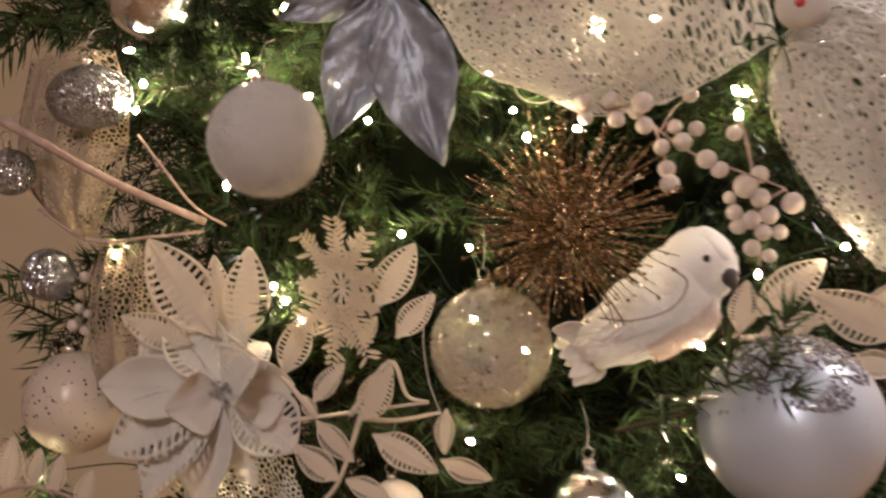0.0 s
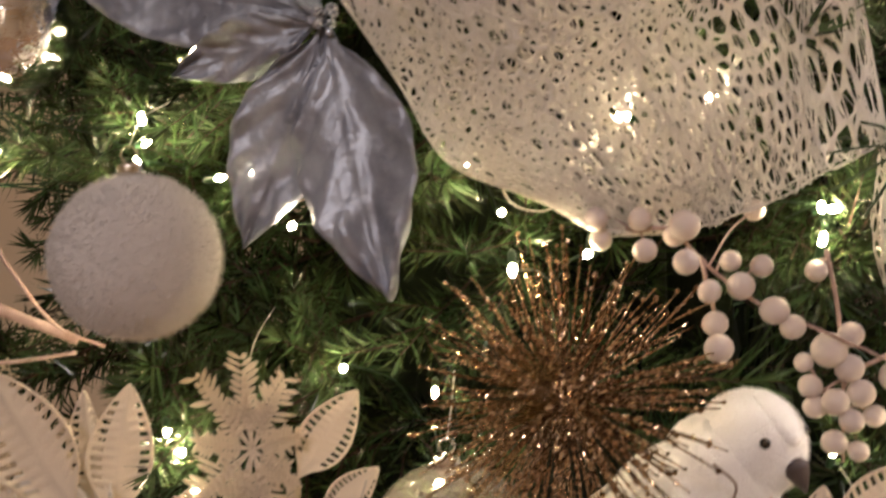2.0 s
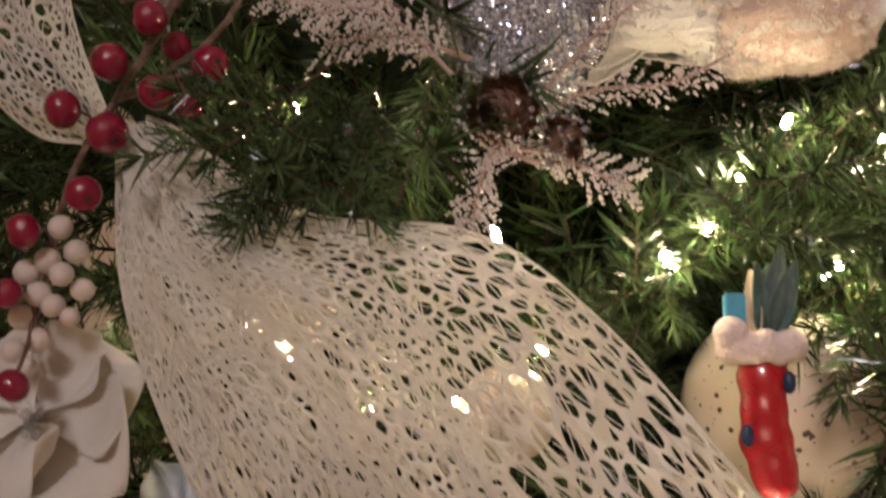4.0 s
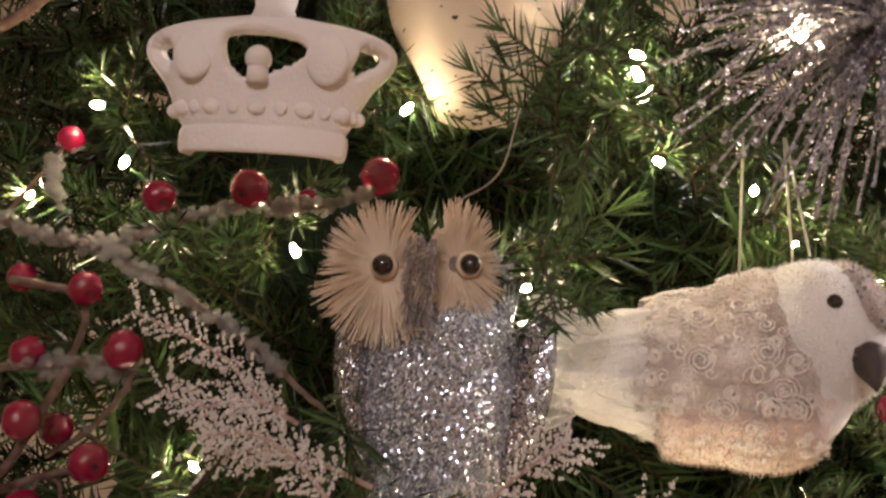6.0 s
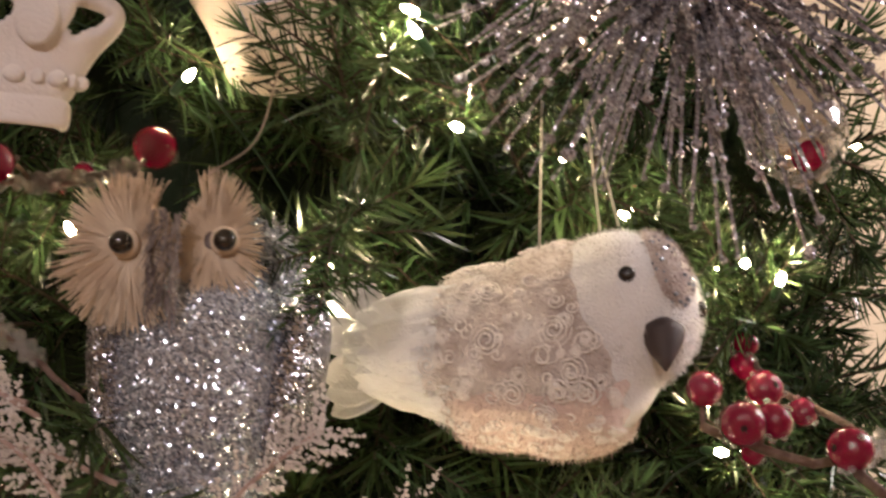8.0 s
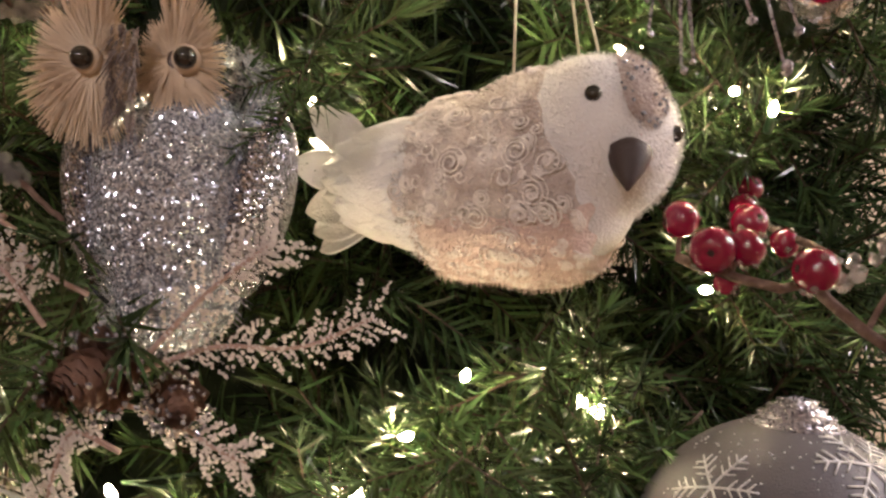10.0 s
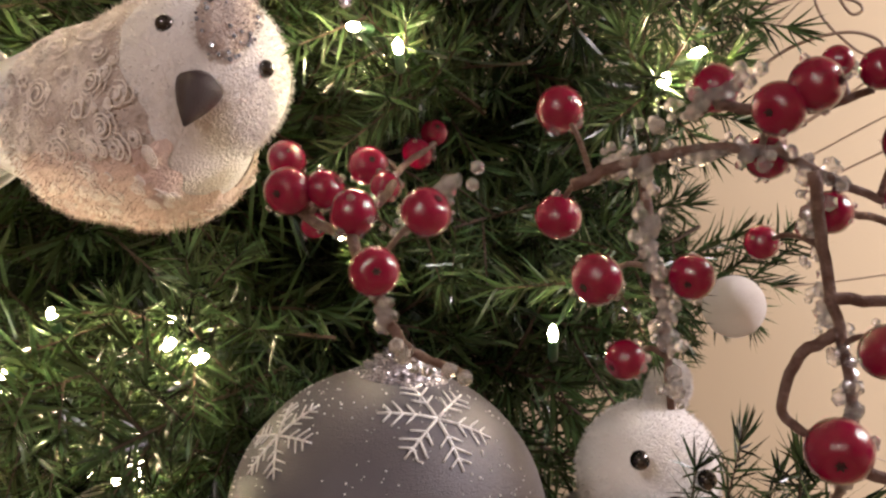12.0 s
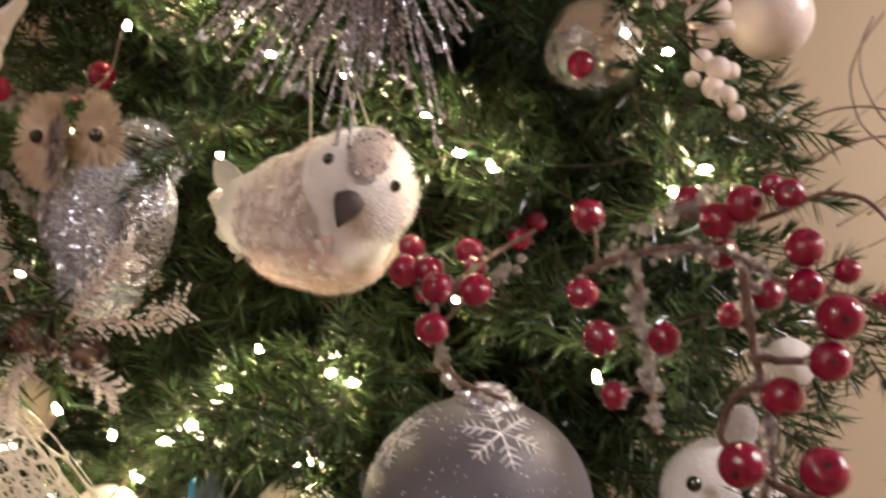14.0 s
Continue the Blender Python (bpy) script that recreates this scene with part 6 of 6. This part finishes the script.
def bough_mesh(seed, length, twigs, step):
    """A bough along +y with side twigs, all set with flat strips."""
    rng = random.Random(seed)
    verts, faces, mats = [], [], []

    def strip(p, d, ln, w):
        s = d.cross(rand_dir(rng)).normalized() * w
        q = p + d * ln * 0.55
        e = (d + rand_dir(rng) * 0.1).normalized()
        r = q + e * ln * 0.45
        i = len(verts)
        verts.extend((p - s, p + s, q + s, q - s, r))
        faces.extend(((i, i + 1, i + 2, i + 3), (i + 3, i + 2, i + 4)))
        mats.extend((0, 0))

    def stem(a, b, r):
        d = (b - a).normalized()
        x = d.orthogonal().normalized()
        y = d.cross(x)
        i = len(verts)
        for k, (p, q) in enumerate(((a, r), (b, r * 0.5))):
            for j in range(4):
                verts.append(p + (x * math.cos(j * 1.5708) + y * math.sin(j * 1.5708)) * q)
        for j in range(4):
            faces.append((i + j, i + (j + 1) % 4, i + 4 + (j + 1) % 4, i + 4 + j))
            mats.append(1)

    def clothed(a, b, r, ln):
        stem(a, b, r)
        d = (b - a)
        n = int(d.length / step)
        for k in range(n):
            p = a.lerp(b, (k + rng.random()) / n)
            out = rand_dir(rng)
            out = (out - d.normalized() * out.dot(d.normalized())).normalized()
            for _ in range(2):
                strip(p, (d.normalized() * rng.uniform(0.5, 1.1) + out).normalized(), ln * rng.uniform(0.75, 1.15), 0.001)
                out = -out
        for _ in range(12):
            strip(b, (d.normalized() + rand_dir(rng) * 0.55).normalized(), ln * 0.9, 0.001)
    L = length
    clothed(Vector((0, 0, 0)), Vector((0, L, 0)), 0.002, 0.028)
    for k in range(twigs):
        t = 0.25 + 0.68 * k / twigs
        s = -1 if k % 2 else 1
        a = Vector((0, L * t, 0))
        b = a + Vector((s * rng.uniform(0.6, 0.9), rng.uniform(0.55, 0.9), rng.uniform(-0.35, 0.45))).normalized() * L * rng.uniform(0.3, 0.46) * (1.15 - 0.4 * t)
        clothed(a, b, 0.0013, 0.032)
    me = bpy.data.meshes.new("bough")
    me.from_pydata([tuple(v) for v in verts], [], faces)
    me.materials.append(M_NEEDLE)
    me.materials.append(M_BARK)
    me.polygons.foreach_set("material_index", mats)
    me.update()
    return me


BOUGHS = [bough_mesh(100 + k, 0.19, 8, 0.0035) for k in range(9)]
tree = thing("christmas_tree", (TX, TY, 0.0), "full green artificial fir tree hung with white, silver and red ornaments", "christmas tree")
bm = bmesh.new()
add_tube(bm, [Vector((TX, TY, 0.02)), Vector((TX, TY, 1.2)), Vector((TX, TY, 2.38))], 0.028, 0.008, 12)
part("trunk", bm, M_BARK, tree)
bm = bmesh.new()
for k in range(4):
    a = k * 1.5708 + 0.6
    add_tube(bm, curve([(TX, TY, 0.16), (TX + math.cos(a) * 0.12, TY + math.sin(a) * 0.12, 0.05), (TX + math.cos(a) * 0.26, TY + math.sin(a) * 0.26, 0.008)], 4), 0.009, 0.008, 8)
part("stand", bm, M_WIRE, tree, "dark green metal stand")
# added rough shell round the trunk; blocks the view through, coloured as deep shade
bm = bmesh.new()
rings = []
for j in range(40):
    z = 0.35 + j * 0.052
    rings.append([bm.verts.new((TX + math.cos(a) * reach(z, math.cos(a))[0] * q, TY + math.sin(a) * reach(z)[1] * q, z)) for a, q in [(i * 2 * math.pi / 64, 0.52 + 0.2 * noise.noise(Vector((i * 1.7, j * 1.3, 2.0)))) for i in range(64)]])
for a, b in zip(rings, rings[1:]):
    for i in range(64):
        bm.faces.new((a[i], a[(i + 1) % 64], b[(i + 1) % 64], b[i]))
part("inner_shade_shell", bm, M_CORE, tree, "added dark green shell standing in for shaded inner foliage", smooth=False, kind="stuff")


FAR_VERTS, FAR_FACES = [], []


def put_bough(at, ang, pitch, roll, scale, k, far=False):
    m = Matrix.Translation(at) @ Matrix.Rotation(ang, 4, "Z") @ Matrix.Rotation(pitch, 4, "X") @ Matrix.Rotation(roll, 4, "Y") @ Matrix.Diagonal((scale, scale, scale, 1))
    me = BOUGHS[k % len(BOUGHS)]
    if not far:
        shared("bough", me, tree, m)
        return
    i = len(FAR_VERTS)
    FAR_VERTS.extend(m @ v.co for v in me.vertices)
    FAR_FACES.extend(tuple(i + q for q in p.vertices) for p in me.polygons)


def aim_bough(tip, back, k, scale=1.0, roll=0.0):
    """A bough whose end is at tip and whose foot lies towards back."""
    tip, d = Vector(tip), (Vector(tip) - Vector(back)).normalized()
    ang = math.atan2(d.y, d.x) - math.pi / 2
    put_bough(tip - d * 0.19 * scale, ang, math.asin(max(-1, min(1, d.z))), roll, scale, k)


for k, (tip, back) in enumerate((((-0.288, 0.115, 1.316), (-0.202, 0.250, 1.380)), ((-0.332, 0.175, 1.071), (-0.249, 0.288, 1.108)), ((0.252, -0.027, 1.016), (0.159, 0.100, 0.966)), ((0.523, 0.212, 1.691), (0.377, 0.325, 1.741)), ((0.516, 0.250, 1.547), (0.404, 0.362, 1.561)),
                                 ((0.588, 0.175, 1.485), (0.479, 0.288, 1.413)), ((0.518, 0.250, 1.587), (0.409, 0.325, 1.625)), ((0.443, 0.190, 1.720), (0.351, 0.325, 1.800)), ((0.021, -0.005, 1.502), (0.063, 0.090, 1.587)), ((0.038, 0.000, 1.484), (0.068, 0.100, 1.572)),
                                 ((0.294, 0.062, 1.382), (0.372, 0.175, 1.476)), ((0.187, 0.040, 1.754), (0.189, 0.138, 1.705)), ((0.192, 0.055, 1.630), (0.178, 0.160, 1.708)), ((0.214, 0.062, 1.716), (0.135, 0.213, 1.867)), ((0.058, 0.000, 1.480), (0.084, 0.110, 1.597)), ((0.090, 0.030, 1.488), (0.107, 0.120, 1.613)))):
    if k in (4, 6):
        tip = (tip[0] - 0.03, tip[1] + 0.05, tip[2])
    aim_bough(tip, back, k, 0.45 if k == 12 else 0.55 if k in (8, 9, 14) else 0.6 if k in (11, 13) else 0.7 if k in (3, 4, 5, 6) else 0.9, k * 1.1)
for k, (tip, back) in enumerate((((0.533, 0.340, 1.665), (0.412, 0.415, 1.688)), ((0.516, 0.340, 1.613), (0.417, 0.415, 1.634)), ((0.511, 0.340, 1.565), (0.404, 0.415, 1.566)), ((0.490, 0.325, 1.533), (0.388, 0.400, 1.537)), ((0.489, 0.310, 1.632), (0.376, 0.400, 1.672)), ((0.517, 0.362, 1.514), (0.411, 0.438, 1.471)))):
    aim_bough((tip[0] - 0.035, tip[1], tip[2]), back, k + 2, 0.85, k * 1.7 + 0.4)
# boughs that hide the low lights from beneath
for k, p in enumerate(BULBS_BERRY[:3] + BULBS_BERRY[7:8]):
    p = Vector(p)
    aim_bough(p + Vector((0.0, -0.035, -0.032)), p + Vector((0.03, 0.12, -0.01)), k + 5, 0.6, k * 1.3)
# growth that closes the tree behind the silver burst
for k, (tip, back) in enumerate((((0.45, 0.28, 1.72), (0.27, 0.4, 1.76)), ((0.43, 0.26, 1.77), (0.25, 0.38, 1.8)), ((0.44, 0.3, 1.67), (0.26, 0.42, 1.7)), ((0.40, 0.25, 1.82), (0.24, 0.37, 1.86)), ((0.46, 0.34, 1.79), (0.28, 0.45, 1.82)), ((0.40, 0.28, 1.70), (0.24, 0.42, 1.7)), ((0.38, 0.26, 1.66), (0.26, 0.42, 1.64)), ((0.47, 0.33, 1.75), (0.3, 0.45, 1.75)))):
    aim_bough(tip, back, k + 1, 1.0, k * 1.9)
for k, (tip, back) in enumerate((((0.49, 0.33, 1.56), (0.33, 0.43, 1.57)), ((0.485, 0.32, 1.6), (0.32, 0.42, 1.62)), ((0.47, 0.3, 1.53), (0.32, 0.42, 1.52)), ((0.47, 0.31, 1.64), (0.3, 0.42, 1.66)), ((0.45, 0.28, 1.58), (0.3, 0.42, 1.58)), ((0.45, 0.28, 1.5), (0.3, 0.42, 1.49)))):
    aim_bough(tip, back, k + 3, 1.0, k * 2.3)
rngs = random.Random(77)
for k, p in enumerate(SPOTS):
    if p.y < 0.06 or any((p - c).length < r + 0.012 for c, r in KEEP):
        continue
    off = Vector((rngs.uniform(-0.025, 0.025), rngs.uniform(0.0, 0.02), rngs.uniform(-0.03, 0.02)))
    aim_bough(p + off, p + off + Vector((rngs.uniform(-0.1, 0.1), 0.12, rngs.uniform(-0.06, 0.08))), k, 0.62, k * 0.9)
rngt = random.Random(12)
count = 0
for layer, (n, depth, lo, hi) in enumerate(((120, -0.03, 0.78, 1.98), (115, 0.06, 0.8, 1.98), (60, 0.0, 0.3, 2.35))):
    for i in range(n):
        t = (i + rngt.random()) / n
        z = lo + (hi - lo) * ((i * 0.618034 + layer * 0.31) % 1.0)
        full = layer == 2
        a = (rngt.uniform(0, 2 * math.pi) if full else math.pi * (0.92 + 1.16 * ((i * 0.7548777) % 1.0)))
        rx, ry = reach(z, math.cos(a))
        tip = Vector((TX + math.cos(a) * rx, TY + math.sin(a) * ry, z))
        if full and tip.y < 0.45 and 0.75 < z < 2.0:
            a = rngt.uniform(0.1, math.pi - 0.1)
            tip = Vector((TX + math.cos(a) * rx, TY + math.sin(a) * ry, z))
        if full and math.cos(a) > 0:
            tip.x -= 0.14 * math.cos(a)
        out = Vector((math.cos(a) / rx, math.sin(a) / ry, 0)).normalized()
        pull = depth + rngt.uniform(0, 0.04)
        for c, r in KEEP:
            g = tip - out * pull - c
            if math.hypot(g.x, g.z) < r + 0.035 and tip.y - out.y * pull < c.y + r + 0.03:
                pull = max(pull, (c.y + r * 0.7 + 0.02 - tip.y) + 0.02)
        pull = min(pull, 0.2)
        tip = tip - out * pull
        sc = rngt.uniform(0.85, 1.15)
        pitch = rngt.uniform(-0.35, 0.3)
        ang = math.atan2(out.y, out.x) - math.pi / 2 + rngt.uniform(-0.5, 0.5)
        d = Matrix.Rotation(ang, 3, "Z") @ Matrix.Rotation(pitch, 3, "X") @ Vector((0, 1, 0))
        put_bough(tip - d * 0.19 * sc, ang, pitch, rngt.uniform(0, 6.28), sc, count, full)
        count += 1
me = bpy.data.meshes.new("rear_growth")
me.from_pydata([tuple(v - Vector((TX, TY, 0))) for v in FAR_VERTS], [], FAR_FACES)
me.materials.append(M_NEEDLE)
rear = new("rear_growth", me)
rear.parent = tree
tagged(rear, "green boughs at the back of the tree", kind="stuff")

# ---- ceiling lamps ----
for spot, watts in CEILING_LAMPS:
    x, y = spot[:2]
    cl = thing("ceiling_lamp", (x, y, 2.6), "round white glass ceiling lamp", "ceiling lamp", "ceiling lamps")
    bm = bmesh.new(); add_lathe(bm, [(0.02, -0.03), (0.16, -0.028), (0.2, -0.015), (0.2, 0.0)], (x, y, 2.598), 40)
    part("shade", bm, M_PLASTIC, cl)
